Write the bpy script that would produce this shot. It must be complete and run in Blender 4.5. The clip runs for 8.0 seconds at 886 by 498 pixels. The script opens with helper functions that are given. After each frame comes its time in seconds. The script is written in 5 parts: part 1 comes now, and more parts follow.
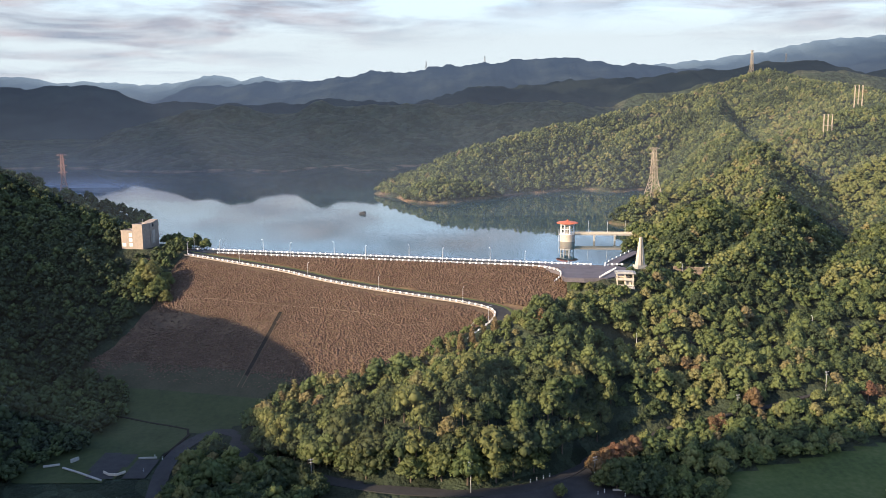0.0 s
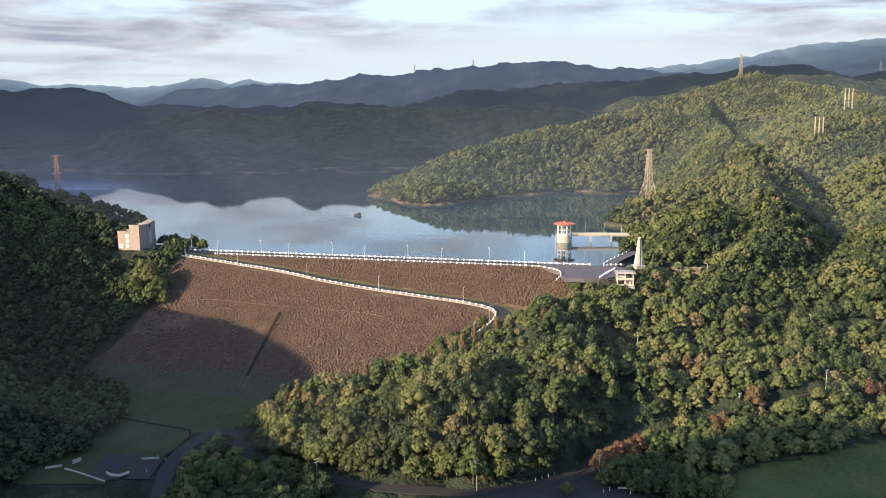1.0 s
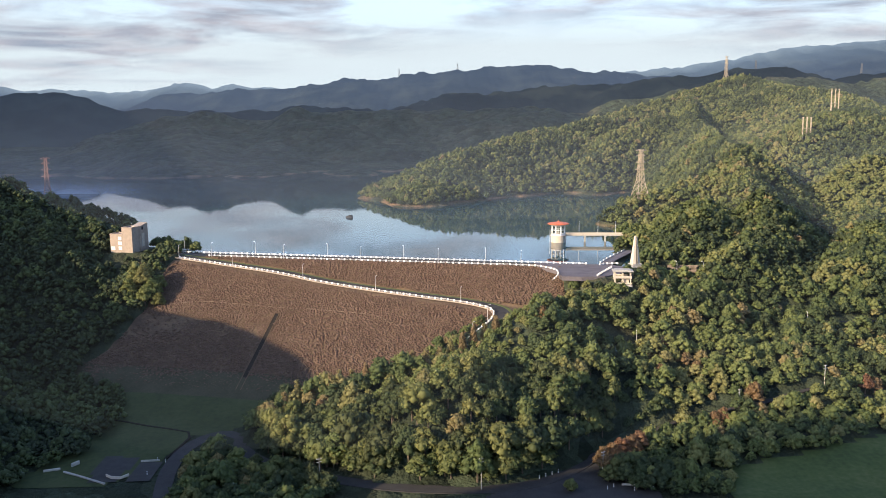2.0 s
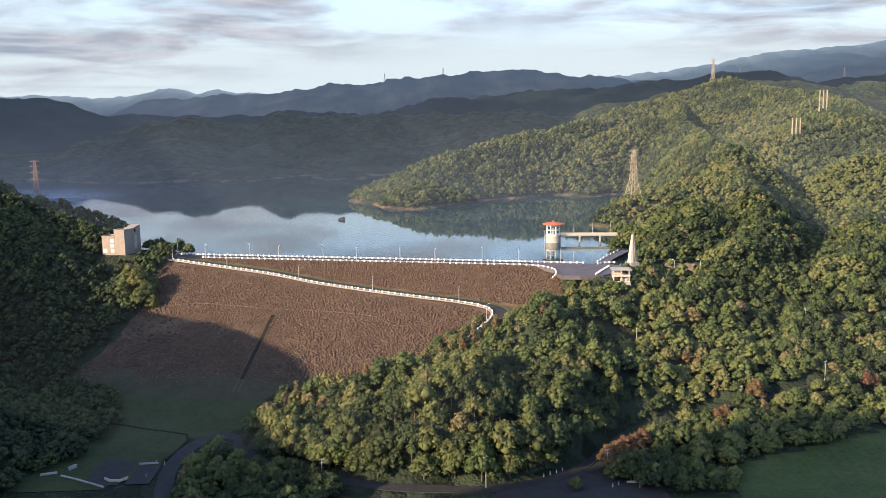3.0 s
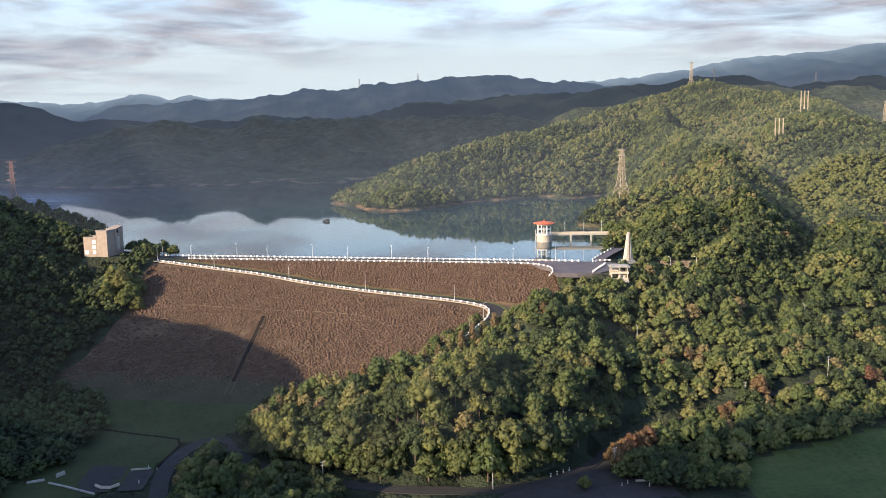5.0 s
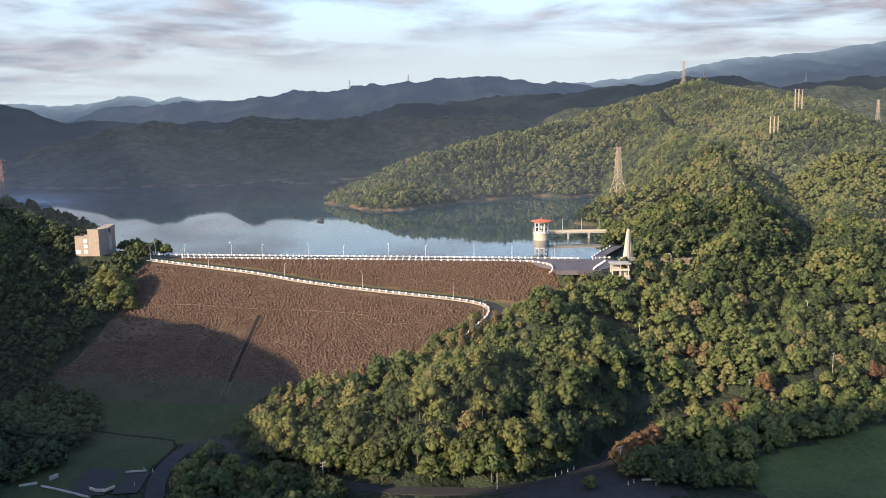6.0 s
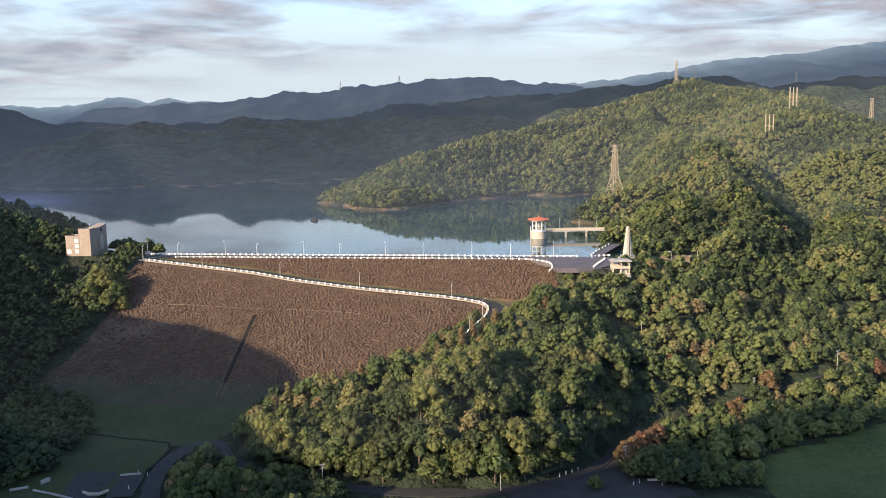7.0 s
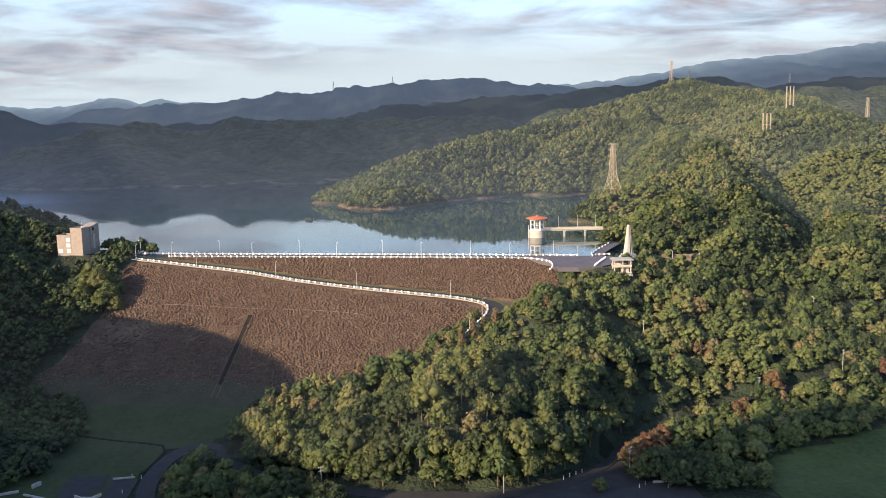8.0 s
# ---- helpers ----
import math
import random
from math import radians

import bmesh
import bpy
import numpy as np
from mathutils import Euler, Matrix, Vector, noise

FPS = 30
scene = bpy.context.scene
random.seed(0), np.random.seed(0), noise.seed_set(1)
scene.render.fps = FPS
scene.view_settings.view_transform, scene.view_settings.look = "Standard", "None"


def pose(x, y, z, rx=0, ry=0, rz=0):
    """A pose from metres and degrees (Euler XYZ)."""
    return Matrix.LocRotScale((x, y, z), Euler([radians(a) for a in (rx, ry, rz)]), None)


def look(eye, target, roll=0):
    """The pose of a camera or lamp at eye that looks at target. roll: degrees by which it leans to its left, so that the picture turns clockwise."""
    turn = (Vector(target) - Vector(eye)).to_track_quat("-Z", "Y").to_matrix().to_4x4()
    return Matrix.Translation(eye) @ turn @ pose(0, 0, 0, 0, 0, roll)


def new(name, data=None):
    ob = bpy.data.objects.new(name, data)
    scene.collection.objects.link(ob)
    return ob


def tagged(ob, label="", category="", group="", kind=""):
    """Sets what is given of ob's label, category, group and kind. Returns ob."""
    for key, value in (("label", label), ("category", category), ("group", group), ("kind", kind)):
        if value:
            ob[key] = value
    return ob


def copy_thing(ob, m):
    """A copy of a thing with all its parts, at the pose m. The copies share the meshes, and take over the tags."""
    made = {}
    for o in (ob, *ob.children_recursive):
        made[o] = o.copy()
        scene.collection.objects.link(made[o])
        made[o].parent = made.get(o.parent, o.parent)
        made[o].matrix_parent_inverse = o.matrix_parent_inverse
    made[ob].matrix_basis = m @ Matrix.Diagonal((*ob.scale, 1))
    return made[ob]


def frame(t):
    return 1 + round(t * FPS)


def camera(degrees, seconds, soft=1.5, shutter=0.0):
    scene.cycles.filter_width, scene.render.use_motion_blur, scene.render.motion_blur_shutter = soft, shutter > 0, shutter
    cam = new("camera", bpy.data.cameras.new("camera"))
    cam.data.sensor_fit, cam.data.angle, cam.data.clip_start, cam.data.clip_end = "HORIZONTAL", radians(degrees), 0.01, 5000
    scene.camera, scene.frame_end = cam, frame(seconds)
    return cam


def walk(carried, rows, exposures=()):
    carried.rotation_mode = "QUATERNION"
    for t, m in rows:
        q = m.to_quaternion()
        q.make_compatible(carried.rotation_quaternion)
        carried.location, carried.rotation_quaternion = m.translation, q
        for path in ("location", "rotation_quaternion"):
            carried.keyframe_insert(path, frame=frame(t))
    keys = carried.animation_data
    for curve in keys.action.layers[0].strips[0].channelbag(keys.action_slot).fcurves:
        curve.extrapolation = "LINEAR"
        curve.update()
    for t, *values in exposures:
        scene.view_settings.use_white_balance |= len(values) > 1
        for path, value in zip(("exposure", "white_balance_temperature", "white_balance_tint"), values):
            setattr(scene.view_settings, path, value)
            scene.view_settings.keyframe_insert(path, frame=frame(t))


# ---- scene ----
cam = camera(55.4, 8.0, soft=0.8)
PATH = [
    (0, (1.577, -0.321, 95.81), (1.566, 1.652, 95.483), -0.4),
    (0.5, (-2.297, -0.87, 95.101), (-2.293, 1.104, 94.778), -0.4),
    (1, (-6.224, -1.141, 94.074), (-6.204, 0.833, 93.755), -0.3),
    (1.5, (-10.058, -1.028, 92.826), (-10.019, 0.947, 92.511), -0.4),
    (3, (-21.132, 1.56, 87.723), (-21.039, 3.536, 87.426), -0.7),
    (3.5, (-24.5, 3.492, 86.228), (-24.389, 5.467, 85.934), -0.8),
    (4, (-27.747, 5.58, 84.775), (-27.619, 7.555, 84.485), -0.8),
    (4.5, (-30.468, 7.964, 83.345), (-30.325, 9.938, 83.06), -0.8),
    (6, (-37.355, 17.301, 78.446), (-37.175, 19.273, 78.168), -0.9),
    (6.5, (-39.263, 20.623, 77.075), (-39.071, 22.595, 76.8), -1.0),
    (7, (-40.916, 24.119, 75.684), (-40.714, 26.09, 75.409), -1.0),
    (7.5, (-41.986, 27.728, 74.363), (-41.776, 29.698, 74.09), -1.0),
    (8, (-43.434, 31.327, 73.26), (-43.215, 33.297, 72.988), -1.0),
]
walk(cam, [(t, look(eye, target, roll)) for t, eye, target, roll in PATH], exposures=((0.0, 1.17), (8.0, 1.03)))

# ---- world, sun ----
SUN_DIR = Vector((-0.80, -0.50, 0.343)).normalized()
world = bpy.data.worlds.new("sky")
scene.world = world
world.use_nodes = True
wn, wl = world.node_tree.nodes, world.node_tree.links
wn.clear()
w_out = wn.new("ShaderNodeOutputWorld")
w_bg = wn.new("ShaderNodeBackground")
w_sky = wn.new("ShaderNodeTexSky")
w_sky.sky_type = "NISHITA"
w_sky.sun_disc = False
w_sky.sun_elevation = math.asin(SUN_DIR.z)
w_sky.sun_rotation = math.atan2(SUN_DIR.x, SUN_DIR.y) % (2 * math.pi)
w_sky.air_density, w_sky.dust_density, w_sky.ozone_density = 1.0, 1.2, 1.5
w_gain = wn.new("ShaderNodeMixRGB")
w_gain.blend_type = "MULTIPLY"
w_gain.inputs[0].default_value = 1.0
w_gain.inputs[2].default_value = (0.172, 0.186, 0.226, 1)
wl.new(w_sky.outputs[0], w_gain.inputs[1])
# broken cloud deck, laid out on a plane high above the place
w_tc = wn.new("ShaderNodeTexCoord")
w_sep = wn.new("ShaderNodeSeparateXYZ")
wl.new(w_tc.outputs["Generated"], w_sep.inputs[0])
w_h = wn.new("ShaderNodeMath"); w_h.operation = "MAXIMUM"; w_h.inputs[1].default_value = 0.0
wl.new(w_sep.outputs[2], w_h.inputs[0])
w_h2 = wn.new("ShaderNodeMath"); w_h2.operation = "ADD"; w_h2.inputs[1].default_value = 0.085
wl.new(w_h.outputs[0], w_h2.inputs[0])
w_dx = wn.new("ShaderNodeMath"); w_dx.operation = "DIVIDE"
w_dy = wn.new("ShaderNodeMath"); w_dy.operation = "DIVIDE"
wl.new(w_sep.outputs[0], w_dx.inputs[0]); wl.new(w_h2.outputs[0], w_dx.inputs[1])
wl.new(w_sep.outputs[1], w_dy.inputs[0]); wl.new(w_h2.outputs[0], w_dy.inputs[1])
w_com = wn.new("ShaderNodeCombineXYZ")
wl.new(w_dx.outputs[0], w_com.inputs[0]); wl.new(w_dy.outputs[0], w_com.inputs[1])
w_noise = wn.new("ShaderNodeTexNoise")
w_noise.inputs["Scale"].default_value = 1.15
w_noise.inputs["Detail"].default_value = 8.0
w_noise.inputs["Roughness"].default_value = 0.55
w_noise.inputs["Distortion"].default_value = 0.4
wl.new(w_com.outputs[0], w_noise.inputs["Vector"])
w_ramp = wn.new("ShaderNodeValToRGB")
w_ramp.color_ramp.elements[0].position = 0.41
w_ramp.color_ramp.elements[1].position = 0.60
wl.new(w_noise.outputs[0], w_ramp.inputs[0])
w_noise2 = wn.new("ShaderNodeTexNoise")
w_noise2.inputs["Scale"].default_value = 1.9
w_noise2.inputs["Detail"].default_value = 6.0
wl.new(w_com.outputs[0], w_noise2.inputs["Vector"])
w_ccol = wn.new("ShaderNodeValToRGB")
w_ccol.color_ramp.elements[0].position = 0.35
w_ccol.color_ramp.elements[0].color = (0.192, 0.222, 0.275, 1)
w_ccol.color_ramp.elements[1].position = 0.65
w_ccol.color_ramp.elements[1].color = (0.310, 0.302, 0.332, 1)
wl.new(w_noise2.outputs[0], w_ccol.inputs[0])
w_haze = wn.new("ShaderNodeMapRange")
w_haze.inputs["From Min"].default_value, w_haze.inputs["From Max"].default_value = 0.08, 0.23
w_haze.inputs["To Min"].default_value, w_haze.inputs["To Max"].default_value = 1.0, 0.0
wl.new(w_h.outputs[0], w_haze.inputs[0])
w_hmix = wn.new("ShaderNodeMixRGB")
w_hmix.inputs[2].default_value = (0.395, 0.448, 0.478, 1)
wl.new(w_haze.outputs[0], w_hmix.inputs[0])
wl.new(w_gain.outputs[0], w_hmix.inputs[1])
w_mix = wn.new("ShaderNodeMixRGB")
wl.new(w_hmix.outputs[0], w_mix.inputs[1])
# the deck thins out and the blue deepens towards the zenith
w_zen = wn.new("ShaderNodeMapRange")
w_zen.inputs["From Min"].default_value, w_zen.inputs["From Max"].default_value = 0.14, 0.28
w_zen.inputs["To Min"].default_value, w_zen.inputs["To Max"].default_value = 1.0, 0.35
wl.new(w_h.outputs[0], w_zen.inputs[0])
# and it breaks up towards the horizon, most in the north
w_off = wn.new("ShaderNodeMath"); w_off.operation = "ADD"; w_off.inputs[1].default_value = -0.13
wl.new(w_sep.outputs[0], w_off.inputs[0])
w_abs = wn.new("ShaderNodeMath"); w_abs.operation = "ABSOLUTE"
wl.new(w_off.outputs[0], w_abs.inputs[0])
w_side = wn.new("ShaderNodeMath"); w_side.operation = "MULTIPLY_ADD"; w_side.inputs[1].default_value = 0.14
wl.new(w_abs.outputs[0], w_side.inputs[0]); wl.new(w_h.outputs[0], w_side.inputs[2])
w_low = wn.new("ShaderNodeMapRange")
w_low.interpolation_type = "SMOOTHSTEP"
w_low.inputs["From Min"].default_value, w_low.inputs["From Max"].default_value = 0.075, 0.150
wl.new(w_side.outputs[0], w_low.inputs[0])
w_deck = wn.new("ShaderNodeMath"); w_deck.operation = "MULTIPLY"
wl.new(w_zen.outputs[0], w_deck.inputs[0]); wl.new(w_low.outputs[0], w_deck.inputs[1])
w_thin = wn.new("ShaderNodeMath"); w_thin.operation = "MULTIPLY"
wl.new(w_ramp.outputs[0], w_thin.inputs[0]); wl.new(w_deck.outputs[0], w_thin.inputs[1])
wl.new(w_thin.outputs[0], w_mix.inputs[0])
wl.new(w_ccol.outputs[0], w_mix.inputs[2])
wl.new(w_mix.outputs[0], w_bg.inputs[0])
w_bg.inputs[1].default_value = 0.87
wl.new(w_bg.outputs[0], w_out.inputs[0])

sun = new("sun", bpy.data.lights.new("sun", "SUN"))
sun.data.energy, sun.data.angle, sun.data.color = 4.6, radians(0.6), (1.0, 0.79, 0.56)
sun.matrix_world = look((-900, -200, 400), Vector((-900, -200, 400)) - SUN_DIR)

# ---- materials ----


def material(name, colours, scale=1.0, rough=0.85, bump=0.0, bump_scale=4.0, metal=0.0, spec=0.3, fine=8.0):
    """Two scales of noise over two or three colours, with a fine relief."""
    m = bpy.data.materials.new(name)
    m.use_nodes = True
    n, l = m.node_tree.nodes, m.node_tree.links
    b = n["Principled BSDF"]
    tc = n.new("ShaderNodeTexCoord")
    a = n.new("ShaderNodeTexNoise")
    a.inputs["Scale"].default_value, a.inputs["Detail"].default_value = scale, 5.0
    c = n.new("ShaderNodeTexNoise")
    c.inputs["Scale"].default_value, c.inputs["Detail"].default_value = scale * fine, 3.0
    l.new(tc.outputs["Object"], a.inputs["Vector"])
    l.new(tc.outputs["Object"], c.inputs["Vector"])
    mix = n.new("ShaderNodeMath")
    mix.operation = "MULTIPLY_ADD"
    mix.inputs[1].default_value = 0.45
    l.new(c.outputs[0], mix.inputs[0])
    sc = n.new("ShaderNodeMath")
    sc.operation = "MULTIPLY"
    sc.inputs[1].default_value = 0.55
    l.new(a.outputs[0], sc.inputs[0])
    l.new(sc.outputs[0], mix.inputs[2])
    ramp = n.new("ShaderNodeValToRGB")
    e = ramp.color_ramp.elements
    e[0].position, e[1].position = 0.34, 0.66
    e[0].color, e[1].color = (*colours[0], 1), (*colours[-1], 1)
    for i, col in enumerate(colours[1:-1]):
        x = e.new(0.34 + 0.32 * (i + 1) / (len(colours) - 1))
        x.color = (*col, 1)
    l.new(mix.outputs[0], ramp.inputs[0])
    l.new(ramp.outputs[0], b.inputs["Base Color"])
    b.inputs["Roughness"].default_value = rough
    b.inputs["Metallic"].default_value = metal
    b.inputs["Specular IOR Level"].default_value = spec
    if bump:
        t = n.new("ShaderNodeTexNoise")
        t.inputs["Scale"].default_value, t.inputs["Detail"].default_value = bump_scale, 4.0
        l.new(tc.outputs["Object"], t.inputs["Vector"])
        bp = n.new("ShaderNodeBump")
        bp.inputs["Strength"].default_value, bp.inputs["Distance"].default_value = 1.0, bump
        l.new(t.outputs[0], bp.inputs["Height"])
        l.new(bp.outputs[0], b.inputs["Normal"])
    return m


def leaf_material(name):
    """Foliage: the colour of the kind of tree, by the stored tint, with every leaf clump a little different."""
    m = bpy.data.materials.new(name)
    m.use_nodes = True
    n, l = m.node_tree.nodes, m.node_tree.links
    b = n["Principled BSDF"]
    at = n.new("ShaderNodeAttribute")
    at.attribute_name = "tint"
    ramp = n.new("ShaderNodeValToRGB")
    ramp.color_ramp.interpolation = "LINEAR"
    e = ramp.color_ramp.elements
    e[0].position, e[0].color = 0.0, (0.048, 0.062, 0.031, 1)
    e[1].position, e[1].color = 1.0, (0.165, 0.086, 0.048, 1)
    for p, c in ((0.22, (0.094, 0.117, 0.044)), (0.45, (0.160, 0.174, 0.060)), (0.68, (0.205, 0.190, 0.078)), (0.85, (0.225, 0.165, 0.085))):
        x = e.new(p)
        x.color = (*c, 1)
    l.new(at.outputs["Fac"], ramp.inputs[0])
    g = n.new("ShaderNodeNewGeometry")
    mr = n.new("ShaderNodeMapRange")
    mr.inputs["To Min"].default_value, mr.inputs["To Max"].default_value = 0.84, 1.16
    l.new(g.outputs["Random Per Island"], mr.inputs[0])
    hv = n.new("ShaderNodeHueSaturation")
    l.new(ramp.outputs[0], hv.inputs["Color"])
    l.new(mr.outputs[0], hv.inputs["Value"])
    oi = n.new("ShaderNodeObjectInfo")
    mh = n.new("ShaderNodeMapRange")
    mh.inputs["To Min"].default_value, mh.inputs["To Max"].default_value = 0.475, 0.515
    l.new(oi.outputs["Random"], mh.inputs[0])
    l.new(mh.outputs[0], hv.inputs["Hue"])
    l.new(hv.outputs[0], b.inputs["Base Color"])
    b.inputs["Roughness"].default_value = 0.62
    b.inputs["Specular IOR Level"].default_value = 0.15
    tr = n.new("ShaderNodeBsdfTranslucent")
    l.new(hv.outputs[0], tr.inputs["Color"])
    mx = n.new("ShaderNodeMixShader")
    mx.inputs[0].default_value = 0.36
    l.new(b.outputs[0], mx.inputs[1])
    l.new(tr.outputs[0], mx.inputs[2])
    l.new(mx.outputs[0], n["Material Output"].inputs[0])
    return m


LEAF = leaf_material("foliage")
BARK = material("bark", [(0.06, 0.045, 0.03), (0.14, 0.11, 0.08)], 2.0, 0.9, 0.02, 12)
WHITE = material("white_painted_concrete", [(0.62, 0.61, 0.57), (0.82, 0.81, 0.78)], 1.5, 0.6, 0.004, 20)
CREAM = material("cream_render", [(0.38, 0.33, 0.26), (0.53, 0.47, 0.38)], 0.7, 0.75, 0.006, 12)
BEIGE = material("beige_tiled_wall", [(0.25, 0.20, 0.16), (0.35, 0.285, 0.225)], 0.5, 0.75, 0.006, 10)
CONCRETE = material("weathered_concrete", [(0.24, 0.23, 0.20), (0.42, 0.40, 0.36)], 0.6, 0.85, 0.01, 6)
ASPHALT = material("asphalt", [(0.024, 0.023, 0.022), (0.044, 0.041, 0.038)], 0.25, 0.85, 0.004, 30)
PLAZA_MAT = material("worn_asphalt", [(0.075, 0.065, 0.072), (0.13, 0.115, 0.12)], 0.15, 0.85, 0.004, 20)
KERB = material("tan_kerb", [(0.30, 0.24, 0.18), (0.42, 0.35, 0.27)], 0.8, 0.8, 0.006, 8)
STONE = material("riprap_stone", [(0.074, 0.044, 0.030), (0.112, 0.070, 0.048), (0.160, 0.108, 0.076)], 0.35, 0.9, 0.06, 2.5)
EARTH = material("dry_grass_and_earth", [(0.065, 0.042, 0.028), (0.105, 0.070, 0.043), (0.145, 0.100, 0.058)], 0.08, 0.95, 0.10, 0.9)
FIELD = material("lush_field_grass", [(0.032, 0.050, 0.013), (0.050, 0.072, 0.018), (0.072, 0.088, 0.028)], 0.05, 0.95, 0.10, 0.8)
GRASS = material("mown_grass", [(0.026, 0.036, 0.011), (0.038, 0.050, 0.014), (0.050, 0.058, 0.020)], 0.05, 0.95, 0.08, 0.9)
ROUGH = material("rough_dry_grass", [(0.034, 0.036, 0.017), (0.062, 0.055, 0.032)], 0.12, 0.95, 0.12, 1.0)
VERGE = material("grass_verge", [(0.06, 0.085, 0.02), (0.12, 0.13, 0.04)], 0.3, 0.95, 0.08, 2)
STEEL = material("galvanised_steel", [(0.42, 0.42, 0.42), (0.58, 0.58, 0.57)], 2.0, 0.5, 0, 1, 0.3)
PYLON = material("weathered_pylon_steel", [(0.34, 0.27, 0.18), (0.48, 0.40, 0.28)], 0.4, 0.6, 0, 1, 0.1)
FARSTEEL = material("dull_grey_steel", [(0.10, 0.10, 0.10), (0.16, 0.16, 0.16)], 0.4, 0.7)
REDSTEEL = material("red_and_grey_steel", [(0.34, 0.17, 0.13), (0.45, 0.30, 0.24)], 0.2, 0.6, 0, 1, 0.1)
ROOFRED = material("orange_red_roof", [(0.42, 0.10, 0.045), (0.58, 0.17, 0.08)], 0.5, 0.6, 0.004, 10)
GLASSDARK = material("dark_window_glass", [(0.02, 0.025, 0.03), (0.04, 0.045, 0.05)], 0.5, 0.12, 0, 1, 0, 0.6)
# near-black colour: the drain's inner shade painted in; also the meadow's edge strip
NEARBLACK = material("near_black_strip", [(0.010, 0.009, 0.008), (0.030, 0.025, 0.020)], 0.5, 0.9, 0.03, 3, 0.0, 0.1)
DUST = material("dusty_concrete", [(0.12, 0.085, 0.058), (0.18, 0.135, 0.095)], 0.4, 0.9, 0.01, 6)
MASONRY = material("weathered_masonry", [(0.11, 0.085, 0.060), (0.19, 0.145, 0.105), (0.28, 0.22, 0.165)], 0.5, 0.9, 0.04, 3)


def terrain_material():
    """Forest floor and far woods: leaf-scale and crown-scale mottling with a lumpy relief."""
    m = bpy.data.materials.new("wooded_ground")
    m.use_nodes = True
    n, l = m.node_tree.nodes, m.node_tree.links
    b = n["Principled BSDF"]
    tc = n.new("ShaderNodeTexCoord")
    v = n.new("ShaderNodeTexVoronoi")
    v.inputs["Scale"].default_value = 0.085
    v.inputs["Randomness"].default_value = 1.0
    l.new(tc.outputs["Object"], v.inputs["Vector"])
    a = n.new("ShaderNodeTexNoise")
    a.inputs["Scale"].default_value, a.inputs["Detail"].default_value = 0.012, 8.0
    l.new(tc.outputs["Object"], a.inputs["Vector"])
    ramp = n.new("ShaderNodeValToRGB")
    # colours set darker than the leaves, to include the shade between crowns
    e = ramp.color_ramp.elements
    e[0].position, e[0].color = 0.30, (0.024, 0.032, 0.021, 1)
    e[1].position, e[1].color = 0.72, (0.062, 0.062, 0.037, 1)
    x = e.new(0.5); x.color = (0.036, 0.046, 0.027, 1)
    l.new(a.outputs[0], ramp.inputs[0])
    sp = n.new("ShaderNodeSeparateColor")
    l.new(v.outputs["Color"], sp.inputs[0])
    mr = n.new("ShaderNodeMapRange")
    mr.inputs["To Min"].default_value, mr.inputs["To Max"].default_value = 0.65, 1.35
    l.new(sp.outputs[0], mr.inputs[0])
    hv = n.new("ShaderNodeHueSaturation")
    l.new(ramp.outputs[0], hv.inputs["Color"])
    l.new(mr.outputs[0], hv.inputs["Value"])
    gp = n.new("ShaderNodeNewGeometry")
    gs = n.new("ShaderNodeSeparateXYZ")
    l.new(gp.outputs["Position"], gs.inputs[0])
    wob = n.new("ShaderNodeMath"); wob.operation = "MULTIPLY_ADD"; wob.inputs[1].default_value = 6.0
    l.new(a.outputs[0], wob.inputs[0]); l.new(gs.outputs[2], wob.inputs[2])
    rim = n.new("ShaderNodeMapRange")
    rim.inputs["From Min"].default_value, rim.inputs["From Max"].default_value = 3.4, 2.2
    l.new(wob.outputs[0], rim.inputs[0])
    rim2 = n.new("ShaderNodeMapRange")
    rim2.inputs["From Min"].default_value, rim2.inputs["From Max"].default_value = -3.0, -1.0
    l.new(wob.outputs[0], rim2.inputs[0])
    rm = n.new("ShaderNodeMath"); rm.operation = "MULTIPLY"
    l.new(rim.outputs[0], rm.inputs[0]); l.new(rim2.outputs[0], rm.inputs[1])
    lk = n.new("ShaderNodeMapRange")
    lk.inputs["From Min"].default_value, lk.inputs["From Max"].default_value = 600.0, 640.0
    l.new(gs.outputs[1], lk.inputs[0])
    pt = n.new("ShaderNodeTexNoise")
    pt.inputs["Scale"].default_value = 0.035
    l.new(tc.outputs["Object"], pt.inputs["Vector"])
    pr = n.new("ShaderNodeMapRange")
    pr.inputs["From Min"].default_value, pr.inputs["From Max"].default_value = 0.42, 0.62
    l.new(pt.outputs[0], pr.inputs[0])
    lp = n.new("ShaderNodeMath"); lp.operation = "MULTIPLY"
    l.new(lk.outputs[0], lp.inputs[0]); l.new(pr.outputs[0], lp.inputs[1])
    rl = n.new("ShaderNodeMath"); rl.operation = "MULTIPLY"
    l.new(lp.outputs[0], rl.inputs[0]); l.new(rm.outputs[0], rl.inputs[1])
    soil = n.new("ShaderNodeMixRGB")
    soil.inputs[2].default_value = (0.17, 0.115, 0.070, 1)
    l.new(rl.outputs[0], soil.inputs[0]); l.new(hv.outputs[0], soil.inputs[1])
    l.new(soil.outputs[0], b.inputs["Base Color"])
    inv = n.new("ShaderNodeMath"); inv.operation = "SUBTRACT"; inv.inputs[0].default_value = 1.0
    l.new(v.outputs["Distance"], inv.inputs[1])
    f = n.new("ShaderNodeTexNoise")
    f.inputs["Scale"].default_value, f.inputs["Detail"].default_value = 0.5, 5.0
    l.new(tc.outputs["Object"], f.inputs["Vector"])
